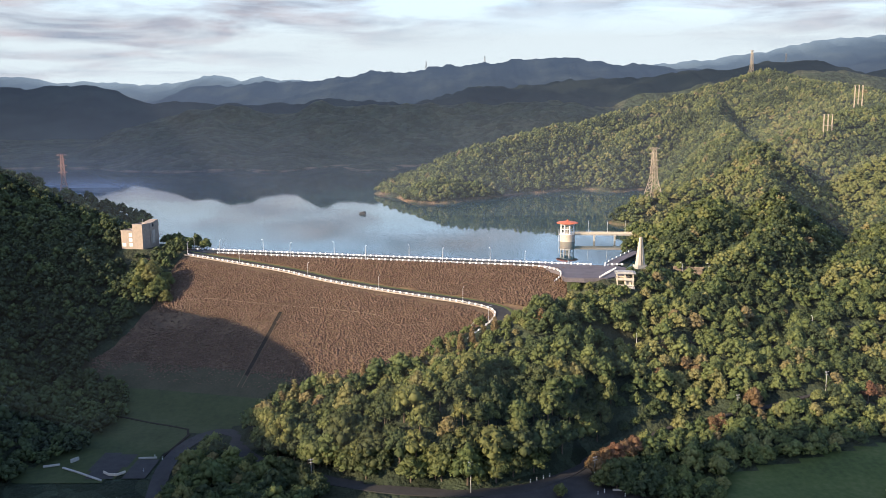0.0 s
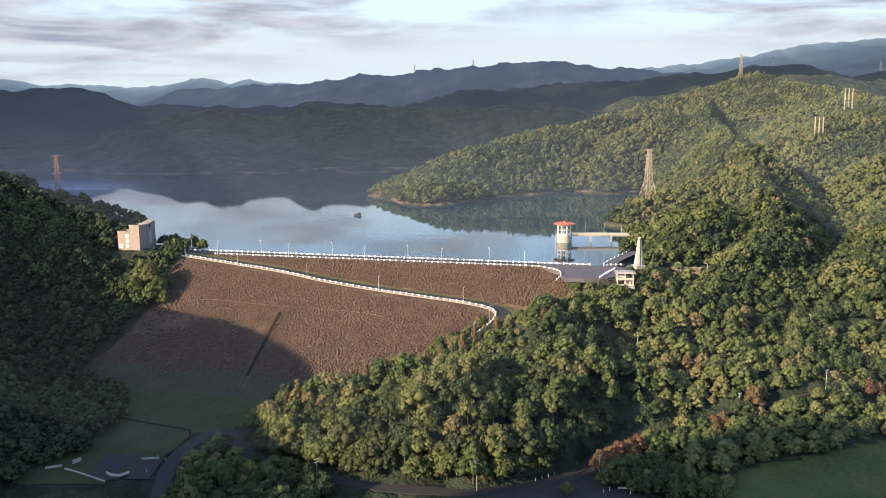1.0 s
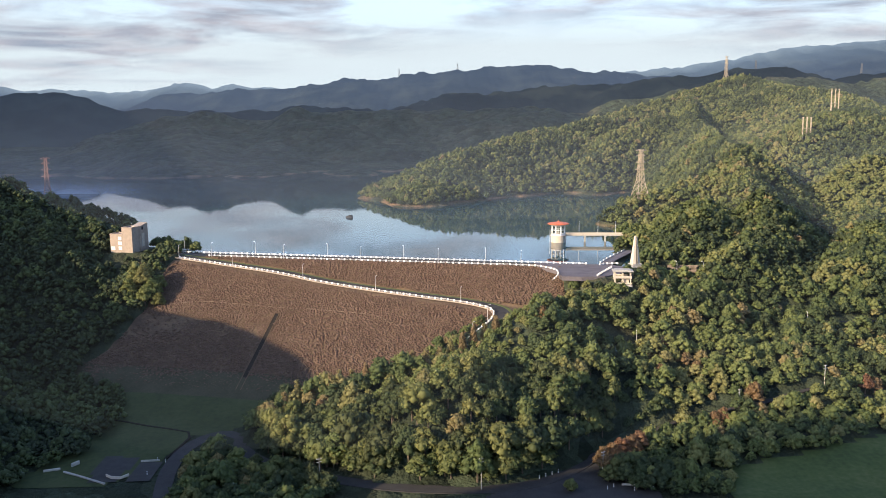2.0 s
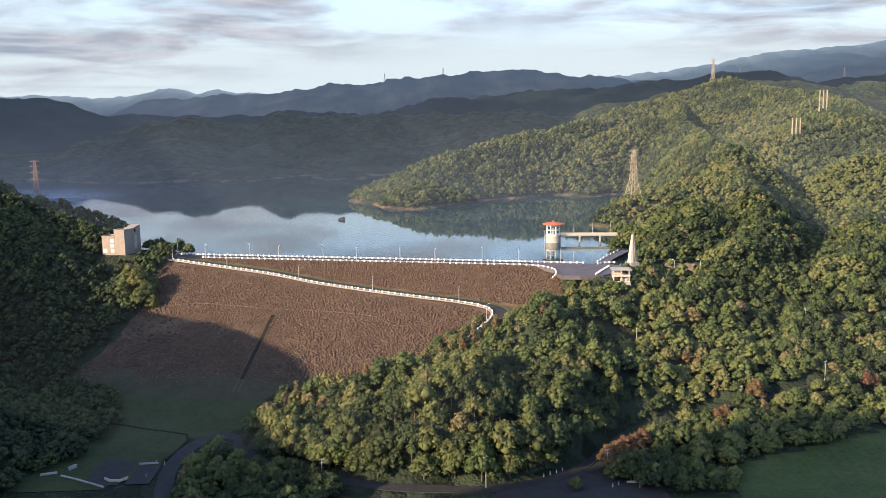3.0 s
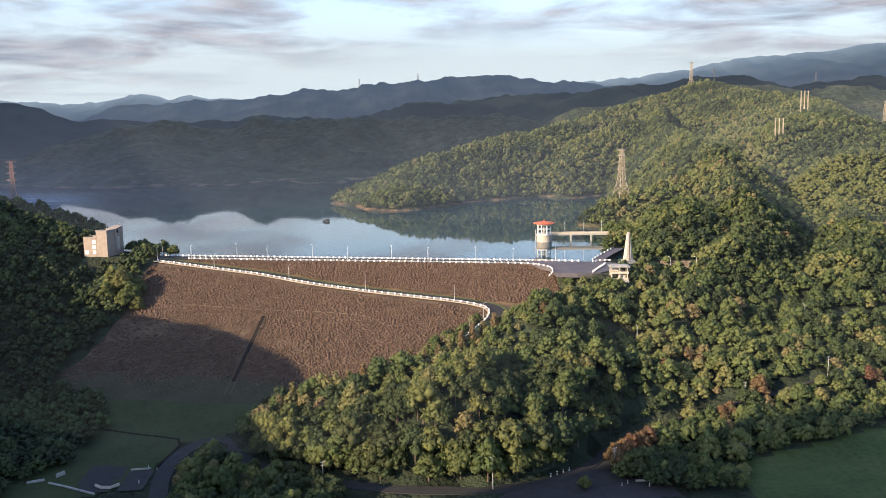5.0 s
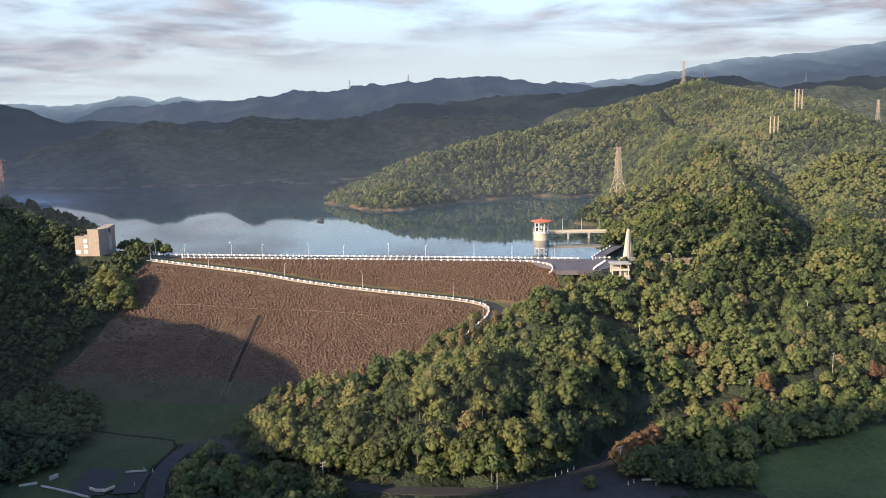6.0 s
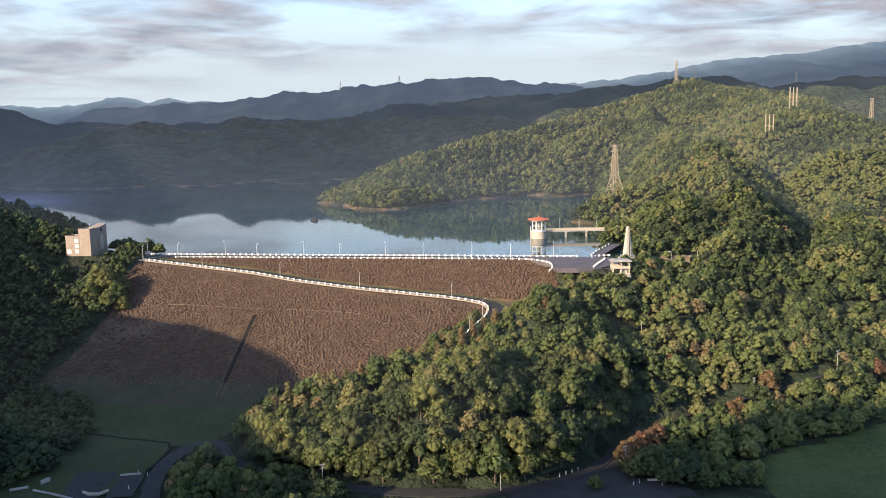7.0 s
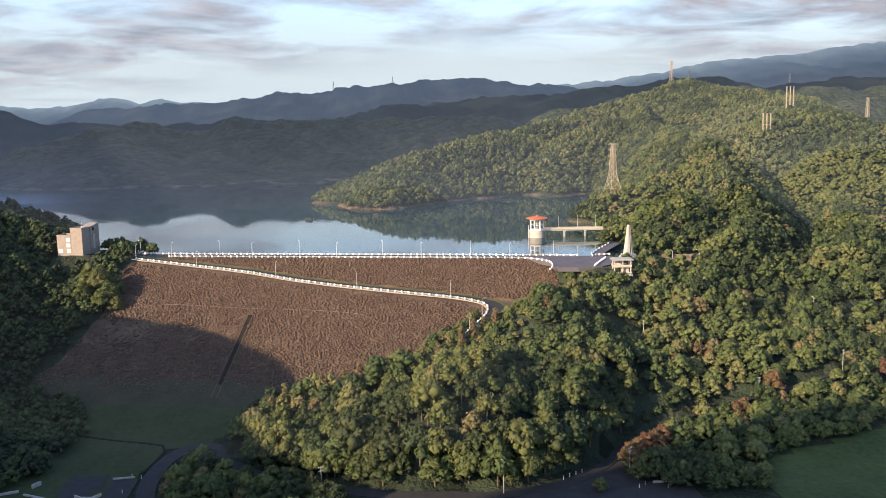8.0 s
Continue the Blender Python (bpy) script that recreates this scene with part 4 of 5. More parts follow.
def build_forests():
    rng = np.random.default_rng(11)
    near = [crown_arrays(rng, 20, 4.2, 8.2, 240, 0.46, clump=(0.22, 0.40)) for _ in range(9)]
    mid = [crown_arrays(rng, 8, 3.8, 7.8, 52, 0.66, clump=(0.30, 0.52)) for _ in range(8)]
    far = [crown_arrays(rng, 5, 4.2, 8.0, 16, 0.95, clump=(0.36, 0.58)) for _ in range(6)]
    # near slopes
    X, Y = plant_points(-330, 330, 285, 575, 5.5, rng)
    Z = ground_height(X, Y)
    ok = wooded(X, Y, Z) & (X < 0.70 * Y + 5) & (X > -0.62 * Y - 30)
    X, Y, Z = X[ok], Y[ok], Z[ok]
    T = kind_of(X, Y, rng)
    # deep shade of the left bank, put into the tree tints
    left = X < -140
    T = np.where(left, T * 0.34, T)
    S = rng.uniform(0.60, 1.12, len(X)) * np.where(rng.uniform(0, 1, len(X)) < 0.16, 1.32, 1.0)
    low = (X < 44) & (X > -20) & (Y > 404) & (Y < 475)
    knoll = (X > -100) & (X < 82) & (Y < 404)
    S = np.where(low, S * 0.66, S) * np.where(knoll, 1.2, 1.05)
    foot = knoll & (Y - np.interp(X, ROAD_X, ROAD_Y) < 22) & (Y - np.interp(X, ROAD_X, ROAD_Y) > 0)
    S = np.where(foot, S * 1.35, S)
    singles = (np.abs(X + 5) < 85) & (Y > 325) & (Y < 412) & (X > -88)
    order = np.nonzero(singles)[0]
    order = order[np.argsort(Y[order])][:300]
    rest = np.ones(len(X), bool)
    rest[order] = False
    front = rest & (X > -120) & (Y < 480)
    back = rest & ~front
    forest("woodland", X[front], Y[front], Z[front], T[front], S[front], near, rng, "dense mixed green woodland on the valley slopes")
    forest("bank_woodland", X[back], Y[back], Z[back], T[back], S[back], mid, rng, "dense woodland on the banks beside the dam, left bank tinted for shade")
    # single trees of the knoll
    trunk = bmesh.new()
    tube(trunk, (0, 0, -0.6), (0.1, 0, 4.2), 0.26, 0.17)
    for a in (0.3, 2.4, 4.5):
        tube(trunk, (0.1, 0, 3.6), (1.7 * math.cos(a), 1.7 * math.sin(a), 6.4), 0.13, 0.05, 5)
    tme = bpy.data.meshes.new("trunk")
    trunk.to_mesh(tme)
    trunk.free()
    tme.materials.append(BARK)
    kinds = []
    for lab, t0 in (("dark green broadleaf tree on the knoll", 0.10), ("green broadleaf tree on the knoll", 0.28), ("fresh green broadleaf tree on the knoll", 0.45), ("yellowish green tree on the knoll", 0.62), ("tan feathery bamboo clump on the knoll", 0.80)):
        for j in range(3):
            v, f = crown_arrays(rng, 22, 4.1, 8.2, 460, 0.38, clump=(0.22, 0.40))
            tint = np.clip(t0 + rng.uniform(-0.06, 0.06) + 0.03 * rng.standard_normal(len(v)), 0, 1)
            kinds.append((lab, t0, quick_mesh("crown", v, f, LEAF, tint)))
    for i in order:
        best = [k for k in kinds if abs(k[1] - T[i]) < 0.12] or kinds[-3:]
        lab, _, me = best[rng.integers(0, len(best))]
        m = Matrix.LocRotScale((X[i], Y[i], Z[i] - 0.3), Euler((0, 0, rng.uniform(0, 6.28))), (S[i], S[i], S[i] * rng.uniform(0.9, 1.2)))
        e = empty("tree", m, lab, "tree", "trees on the knoll")
        share("trunk", tme, Matrix(), e)
        share("crown", me, Matrix(), e)
    # hillsides round the lake
    X, Y = plant_points(-560, 720, 575, 1010, 6.5, rng)
    Z = ground_height(X, Y)
    ok = wooded(X, Y, Z) & (X < 0.69 * Y - 20) & (X > -0.60 * Y - 40) & ~((X < -330) & (Z < 10)) & ~lee(X, Y)
    X, Y, Z = X[ok], Y[ok], Z[ok]
    T = kind_of(X, Y, rng)
    # left-bank tints darkened for shade here too; 0.85 mutes the tan strays
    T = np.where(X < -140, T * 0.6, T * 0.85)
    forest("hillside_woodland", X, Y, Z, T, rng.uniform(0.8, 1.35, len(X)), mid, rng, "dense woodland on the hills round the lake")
    X, Y = plant_points(-120, 1100, 1010, 1620, 8.0, rng)
    Z = ground_height(X, Y)
    ok = wooded(X, Y, Z) & (X < 0.70 * Y - 60) & (X > -120 + 0.25 * (Y - 1010)) & ~lee(X, Y)
    X, Y, Z = X[ok], Y[ok], Z[ok]
    forest("ridge_woodland", X, Y, Z, 0.85 * kind_of(X, Y, rng), rng.uniform(0.85, 1.35, len(X)), far, rng, "woodland on the high ridge behind the lake")


build_forests()

# ---- forecourt, fields and lower roads ----


def draped(name, poly, mat, label, category, lift=0.12, step=4.0):
    """A sheet that follows the ground inside an outline."""
    xs = np.arange(min(p[0] for p in poly), max(p[0] for p in poly) + step, step)
    ys = np.arange(min(p[1] for p in poly), max(p[1] for p in poly) + step, step)
    X, Y = np.meshgrid(xs, ys)
    Z = ground_height(X, Y) + lift
    keep = inside(X, Y, poly)
    idx = np.arange(X.size).reshape(X.shape)
    q = np.stack([idx[:-1, :-1], idx[:-1, 1:], idx[1:, 1:], idx[1:, :-1]], -1).reshape(-1, 4)
    q = q[keep.ravel()[q].any(axis=1)]
    me = quick_mesh(name, np.stack([X, Y, Z], -1).reshape(-1, 3), q, mat, smooth=True)
    return tagged(new(name, me), label, category, kind="structure")


def on_ground(x, y, lift=0.0):
    return Vector((x, y, float(ground_height(np.array([x]), np.array([y]))[0]) + lift))


def road(name, pts, w, mat, label, lift=0.35):
    line = smooth_line([on_ground(x, y) for x, y in pts], 4.0)
    line = [on_ground(p.x, p.y) for p in line]
    for _ in range(3):
        line = [line[0]] + [Vector((b.x, b.y, (a.z + b.z + c.z) / 3)) for a, b, c in zip(line, line[1:], line[2:])] + [line[-1]]
    strip(name, offset_line(line, -w), offset_line(line, w), mat, label, "road", lift=lift)
    return line


draped("meadow", [(-186, 474), (-100, 470), (-96, 410), (-112, 398), (-126, 392), (-130, 368), (-134, 352), (-152, 336), (-186, 336), (-176, 372), (-178, 412)], GRASS, "mown green meadow at the foot of the dam", "meadow", 0.25)
draped("field", RIGHT_FIELD, FIELD, "mown green field in the valley", "field", 0.25)
road("valley_road", VALLEY_ROAD, 3.6, ASPHALT, "narrow asphalt road winding round the knoll")
draped("junction", [(12, 316), (17, 323), (44, 337), (58, 351), (64, 350), (61, 339), (80, 331), (84, 318), (60, 312)], ASPHALT, "wide dark asphalt road junction below the knoll", "road", 0.34, 2.0)
road("slope_road", SLOPE_ROAD, 2.4, ASPHALT, "narrow asphalt lane across the wooded slope", 0.3)
road("upper_road", UPPER_ROAD, 2.2, ASPHALT, "narrow road through the woods on the slope", 0.3)

bm = bmesh.new()
court = [from_dam(58, -11.4), from_dam(70, -11.6), from_dam(95, -11.6), from_dam(104, -14), from_dam(118, -2), from_dam(112, 16), from_dam(103, 27), from_dam(90, 31), from_dam(79, 31), from_dam(77, 26), from_dam(75, 14), from_dam(69, 6), from_dam(60, 0.2)]
top = bm.faces.new([bm.verts.new((p.x, p.y, 0.05)) for p in court])
ext = bmesh.ops.extrude_face_region(bm, geom=[top])
bmesh.ops.translate(bm, vec=(0, 0, -2.5), verts=[v for v in ext["geom"] if isinstance(v, bmesh.types.BMVert)])
bmesh.ops.recalc_face_normals(bm, faces=bm.faces)
tagged(part("forecourt", bm, PLAZA_MAT), "worn grey asphalt forecourt at the end of the dam", "pavement", kind="structure")
shore_road = smooth_line([Vector((101, 512, 0.0)), Vector((110, 530, 0.0)), Vector((120, 547, 0.05)), Vector((130, 564, 0.1))], 4)
strip("shore_road", offset_line(shore_road, -3.2), offset_line(shore_road, 3.2), PLAZA_MAT, "asphalt lane from the forecourt towards the footbridge", "road", lift=0.1)
guard_rail(offset_line(shore_road, -3.4)[1:], "short white railing along the lakeside lane", 8.0)
guard_rail([Vector(p) for p in ((88.5, 473, 0.1), (93, 482, 0.1), (98, 491, 0.1), (103, 500, 0.1))], "white railing beside the forecourt", 3.0)
guard_rail([Vector(p) for p in ((98, 509, 0.1), (102, 512, 0.1), (110, 512, 0.1))], "short white railing at the lane's mouth", 3.0)

# the meadow's hedge line as a near-black strip, forecourt and walls
ditch = [on_ground(x, y, 0.32) for x, y in ((-178, 417), (-165, 413), (-150, 406), (-136, 400.5), (-127.5, 396.5), (-125, 389), (-127, 375), (-129, 364))]
strip("ditch", offset_line(ditch, -0.6), offset_line(ditch, 0.6), NEARBLACK, "near-black strip for the hedge line round the meadow", "ditch", lift=0.1)
draped("car_park", [(-139, 360), (-130, 360), (-129, 340), (-137, 340)], ASPHALT, "small asphalt car park", "pavement", 0.45, 2.0)
draped("paved_court", [(-157, 368), (-142, 364), (-144, 340), (-154, 341)], ASPHALT, "dark paved court beside the meadow", "pavement", 0.35, 2.0)


def low_wall(points, w, h, mat, label, category="wall"):
    p = [on_ground(x, y, 0.3) for x, y in points]
    bm = bmesh.new()
    c = p[0]
    for a, b in zip(p, p[1:]):
        mid = (a + b) / 2 - c
        box(bm, ((b - a).length + w * 0.5, w, h), Matrix.Translation(mid + Vector((0, 0, h / 2))) @ Matrix.Rotation(math.atan2(b.y - a.y, b.x - a.x), 4, "Z"), 0.05)
    ob = part("low_wall", bm, mat)
    ob.location = c
    return tagged(ob, label, category, "low walls by the meadow")


low_wall([(-149, 346), (-146, 343.5), (-142, 343), (-139.5, 346)], 0.5, 1.1, CREAM, "curved white wall in the paved court")
low_wall([(-169, 351), (-160, 346), (-147, 338)], 0.8, 0.6, CONCRETE, "long pale footbridge parapet over the stream")
low_wall([(-178, 352), (-172, 354)], 0.8, 0.9, CONCRETE, "pale concrete wall by the stream")
low_wall([(-168, 357), (-166, 360)], 0.8, 1.6, CONCRETE, "small pale concrete kiosk wall by the stream")
low_wall([(-139, 361), (-131, 361.5)], 0.4, 0.8, CONCRETE, "low concrete wall at the car park")

# the grown-over foot of the dam
xs, ds = np.arange(-190, -20, 3.0), np.arange(101, 126, 1.5)
SS, DD = np.meshgrid(xs, ds)
SZ = dam_surface(SS, DD) + 0.10 + 0.50 * smooth01((DD - 104 - 9 * fbm(SS, DD, 16, 61, 3)) / 5.0)
SX = DAM_O[0] + SS * DAM_U[0] + DD * DAM_N[0]
SY = DAM_O[1] + SS * DAM_U[1] + DD * DAM_N[1]
SZ = np.maximum(SZ, ground_height(SX, SY) + 0.20)
at = np.arange(SS.size).reshape(SS.shape)
quads = np.stack([at[:-1, :-1], at[1:, :-1], at[1:, 1:], at[:-1, 1:]], -1).reshape(-1, 4)
grass_bank = new("grass_bank", quick_mesh("grass_bank", np.stack([SX, SY, SZ], -1).reshape(-1, 3), quads, ROUGH, smooth=True))
tagged(grass_bank, "dull dry grass growing over the foot of the stone face", "grass", kind="structure")

# stone drain down the dam face, with raised sides
drain = [from_dam(-87 + 0.02 * (d - 52), d, float(dam_surface(np.array([-87.0]), np.array([d]))[0]) + 0.5) for d in np.arange(57, 114, 4.0)]
# the channel's shade is painted, as a near-black strip
strip("drain", offset_line(drain, -1.3), offset_line(drain, 1.3), NEARBLACK, "stepped drain down the dam face, inner shade painted near-black", "drain", lift=0.0)
strip("drain_wall", offset_line(drain, -1.7), offset_line(drain, -1.2), EARTH, "brown earth-stained side of the drain", "drain", lift=0.15)
strip("drain_wall", offset_line(drain, 1.2), offset_line(drain, 1.7), EARTH, "brown earth-stained side of the drain", "drain", lift=0.15)
walkway = smooth_line([from_dam(s, d, float(dam_surface(np.array([float(s)]), np.array([float(d)]))[0])) for s, d in ((-190, 67), (-178, 58.5), (-144, 49.8), (-110, 50.5), (-88, 51.6), (-68, 51.6), (-46, 52.5), (-29, 54), (-20, 57), (-12, 61), (8, 58.5))], 4)
strip("walkway", offset_line(walkway, -0.09), offset_line(walkway, 0.09), DUST, "thin pale path across the stone face", "path", lift=0.32)

# ---- lamps and poles ----


def street_lamp(base, turn, label, h=9.0):
    e = empty("street_lamp", Matrix.Translation(base) @ Matrix.Rotation(turn, 4, "Z"), label, "street lamp", "street lamps")
    bm = bmesh.new()
    tube(bm, (0, 0, 0), (0, 0, h - 0.6), 0.17, 0.10, 8)
    part("pole", bm, STEEL, e)
    bm = bmesh.new()
    pts = [(0, 0, h - 0.65), (0.25, 0, h - 0.2), (0.8, 0, h + 0.1), (1.5, 0, h + 0.2)]
    for a, b in zip(pts, pts[1:]):
        tube(bm, a, b, 0.08, n=6)
    part("arm", bm, STEEL, e)
    bm = bmesh.new()
    box(bm, (0.9, 0.35, 0.2), pose(1.8, 0, h + 0.18), 0.05)
    part("lamp_head", bm, WHITE, e)
    bm = bmesh.new()
    box(bm, (0.5, 0.5, 0.5), pose(0, 0, 0.2), 0.04)
    part("base", bm, CONCRETE, e)
    return e


crest_dir = math.atan2(DAM_U[1], DAM_U[0])
first_lamp = street_lamp(from_dam(-53, 0.9, 0.0), crest_dir + math.pi / 2, "grey steel street lamp on the crest road")
for s in (-158, -106, -1.5, 51):
    copy_thing(first_lamp, Matrix.Translation(from_dam(s, 0.9, 0.0)) @ Matrix.Rotation(crest_dir + math.pi / 2, 4, "Z"))
for s in (-185, -132, -80, -27.5, 26.5, 76):
    copy_thing(first_lamp, Matrix.Translation(from_dam(s, -11.9, -0.1)) @ Matrix.Rotation(crest_dir - math.pi / 2, 4, "Z"))
outer = offset_line(ramp, 5.0)
for s in (-176, -135, -82, -32, 20):
    p = min(outer, key=lambda q: abs(float(to_dam(q.x, q.y)[0]) - s) if to_dam(q.x, q.y)[1] < 45 else 1e9)
    copy_thing(first_lamp, Matrix.Translation(p) @ Matrix.Rotation(crest_dir + math.pi / 2, 4, "Z"))["label"] = "grey steel street lamp on the ramp road"
for p, a in ((from_dam(40, 58, -21.5), 0.5), (from_dam(36, 82, -26), 1.0), (on_ground(100, 427), 1.4), (on_ground(197, 441), 1.5), (on_ground(142, 497), 2.0), (on_ground(158, 497), 2.0)):
    copy_thing(first_lamp, Matrix.Translation(p) @ Matrix.Rotation(a, 4, "Z"))["label"] = "grey steel street lamp among the trees"


def utility_pole(base, h, label):
    e = empty("utility_pole", Matrix.Translation(base), label, "utility pole", "utility poles")
    bm = bmesh.new()
    tube(bm, (0, 0, -0.5), (0, 0, h), 0.2, 0.13, 8)
    part("pole", bm, CONCRETE, e)
    for z in (h - 0.5, h - 1.8):
        bm = bmesh.new()
        box(bm, (2.2, 0.16, 0.16), pose(0, 0, z, 0, 0, 25), 0.02)
        part("crossarm", bm, STEEL, e)
    for x in (-0.9, 0.9):
        bm = bmesh.new()
        lathe(bm, [(0.06, h - 0.4), (0.12, h - 0.3), (0.06, h - 0.15)], 8)
        ob = part("insulator", bm, WHITE, e)
        ob.location = (x * math.cos(radians(25)), x * math.sin(radians(25)), 0)


utility_pole(on_ground(10.5, 326, 0), 14, "tall concrete utility pole beside the valley road")
utility_pole(on_ground(-57, 338, 0), 10, "concrete utility pole beside the valley road")
utility_pole(on_ground(64, 341, 0), 11, "concrete utility pole in front of rust-coloured trees")
utility_pole(on_ground(139, 384, 0), 10, "concrete utility pole on the wooded slope")
utility_pole(on_ground(184, 392, 0), 12, "concrete utility pole on the wooded slope")

# ---- intake tower and footbridge ----


def intake_tower(x, y):
    e = empty("intake_tower", pose(x, y, WATER_Z), "round white intake tower with red roof standing in the lake", "tower")
    bm = bmesh.new()
    lathe(bm, [(5.6, -8), (5.6, 4.6), (6.0, 4.7), (6.0, 5.3), (5.7, 5.35)])
    part("drum", bm, CREAM, e, "cream concrete drum")
    bm = bmesh.new()
    lathe(bm, [(1.3, 5.3), (1.3, 7.2), (0.7, 7.3), (0.7, 12.6)], 12)
    part("hoist", bm, CONCRETE, e, "dark grey gate hoist")
    for i in range(8):
        a = 2 * math.pi * i / 8 + 0.2
        bm = bmesh.new()
        box(bm, (0.75, 0.75, 8.0), Matrix.Rotation(a, 4, "Z") @ pose(5.0, 0, 9.2), 0.06)
        part("column", bm, WHITE, e)
        bm = bmesh.new()
        a2 = a + math.pi / 8
        box(bm, (0.3, 3.6, 0.4), Matrix.Rotation(a2, 4, "Z") @ pose(4.7, 0, 9.3), 0.03)
        part("tie_beam", bm, WHITE, e)
        bm = bmesh.new()
        box(bm, (0.3, 3.6, 0.9), Matrix.Rotation(a2, 4, "Z") @ pose(4.7, 0, 5.8), 0.03)
        part("balustrade", bm, WHITE, e)
    bm = bmesh.new()
    lathe(bm, [(5.3, 12.4), (5.6, 12.6), (5.6, 13.4), (5.2, 13.5)])
    part("ring_beam", bm, WHITE, e)
    bm = bmesh.new()
    lathe(bm, [(7.4, 13.4), (8.1, 13.6), (8.1, 14.0), (7.2, 14.35), (4.0, 14.9), (1.0, 15.2), (0.6, 16.0), (0.2, 16.4)], 36)
    part("roof", bm, ROOFRED, e, "orange-red flat conical roof")
    bm = bmesh.new()
    for k in (-0.35, 0.35):
        tube(bm, (-6.3, k, -2), (-6.3, k, 9), 0.14, n=6)
    for z in np.arange(-1, 9, 0.8):
        tube(bm, (-6.3, -0.35, z), (-6.3, 0.35, z), 0.06, n=4)
    part("ladder", bm, STEEL, e)
    return e


TOWER = Vector((91.4, 626.0, 0))
intake_tower(TOWER.x, TOWER.y)


def footbridge(a, b):
    a, b = Vector(a), Vector(b)
    v = b - a
    m = Matrix.Translation(a) @ Matrix.Rotation(math.atan2(v.y, v.x), 4, "Z")
    n = Vector((v.x, v.y)).length
    e = empty("footbridge", m, "narrow concrete footbridge from the shore to the intake tower", "bridge")
    bm = bmesh.new()
    box(bm, (n, 3.0, 0.5), pose(n / 2, 0, 0), 0.04)
    part("deck", bm, CREAM, e)
    for y in (-1.2, 1.2):
        bm = bmesh.new()
        box(bm, (n, 0.4, 1.0), pose(n / 2, y * 0.8, -0.74), 0.03)
        part("girder", bm, CONCRETE, e)
        bm = bmesh.new()
        box(bm, (n, 0.14, 0.16), pose(n / 2, y, 1.25), 0.02)
        box(bm, (n, 0.10, 0.5), pose(n / 2, y, 0.55), 0.02)
        for x in np.arange(0.5, n, 2.2):
            box(bm, (0.18, 0.14, 1.0), pose(x, y, 0.74))
        part("parapet", bm, CREAM, e, "cream concrete parapet")
    for x in (n * 0.34, n * 0.68):
        bm = bmesh.new()
        box(bm, (1.2, 1.6, 13), pose(x, 0, -7.9), 0.08)
        box(bm, (1.6, 3.2, 0.9), pose(x, 0, -1.6), 0.08)
        part("pier", bm, CONCRETE, e)
    return e


footbridge((96.5, 628, 3.0), (141, 624, 3.2))
for x in (107.0, 121.0, 134.0):
    y = 628 - (x - 96.5) * 0.09
    copy_thing(first_lamp, Matrix.Translation((x, y - 1.2, 3.2)) @ Matrix.Rotation(1.3, 4, "Z"))["label"] = "grey steel street lamp on the footbridge"

# ---- obelisk, pavilion, house ----


def obelisk(x, y, z):
    e = empty("obelisk", pose(x, y, z, 0, 0, 20), "tall tapering white concrete monument with a pierced dark slot", "monument")
    for side in (-1, 1):
        bm = bmesh.new()
        lo = [(side * 0.7, -2.2), (side * 2.55, -1.7), (side * 2.55, 1.7), (side * 0.7, 2.2)]
        hi = [(side * 0.22, -0.75), (side * 0.75, -0.55), (side * 0.75, 0.55), (side * 0.22, 0.75)]
        a = [bm.verts.new((*p, 0)) for p in lo]
        b = [bm.verts.new((*p, 17.5 - 0.4 * abs(p[0]))) for p in hi]
        for i in range(4):
            bm.faces.new((a[i], a[(i + 1) % 4], b[(i + 1) % 4], b[i]))
        bm.faces.new(b)
        bm.faces.new(a[::-1])
        bmesh.ops.recalc_face_normals(bm, faces=bm.faces)
        part("fin", bm, CREAM, e)
    for i in range(9):
        z0 = 1.0 + i * 1.75
        w = 1.5 * (1 - z0 / 19.5) + 0.4
        bm = bmesh.new()
        box(bm, (w, 2.6 * (1 - z0 / 21), 0.7), pose(0, 0, z0), 0.04)
        part("crosspiece", bm, CREAM, e)
    bm = bmesh.new()
    box(bm, (6.6, 6.0, 1.6), pose(0, 0, -0.5), 0.1)
    box(bm, (8.4, 7.6, 1.0), pose(0, 0, -1.4), 0.1)
    part("plinth", bm, CONCRETE, e, "stepped grey stone plinth")
    return e


obelisk(119.0, 507.0, 1.0)


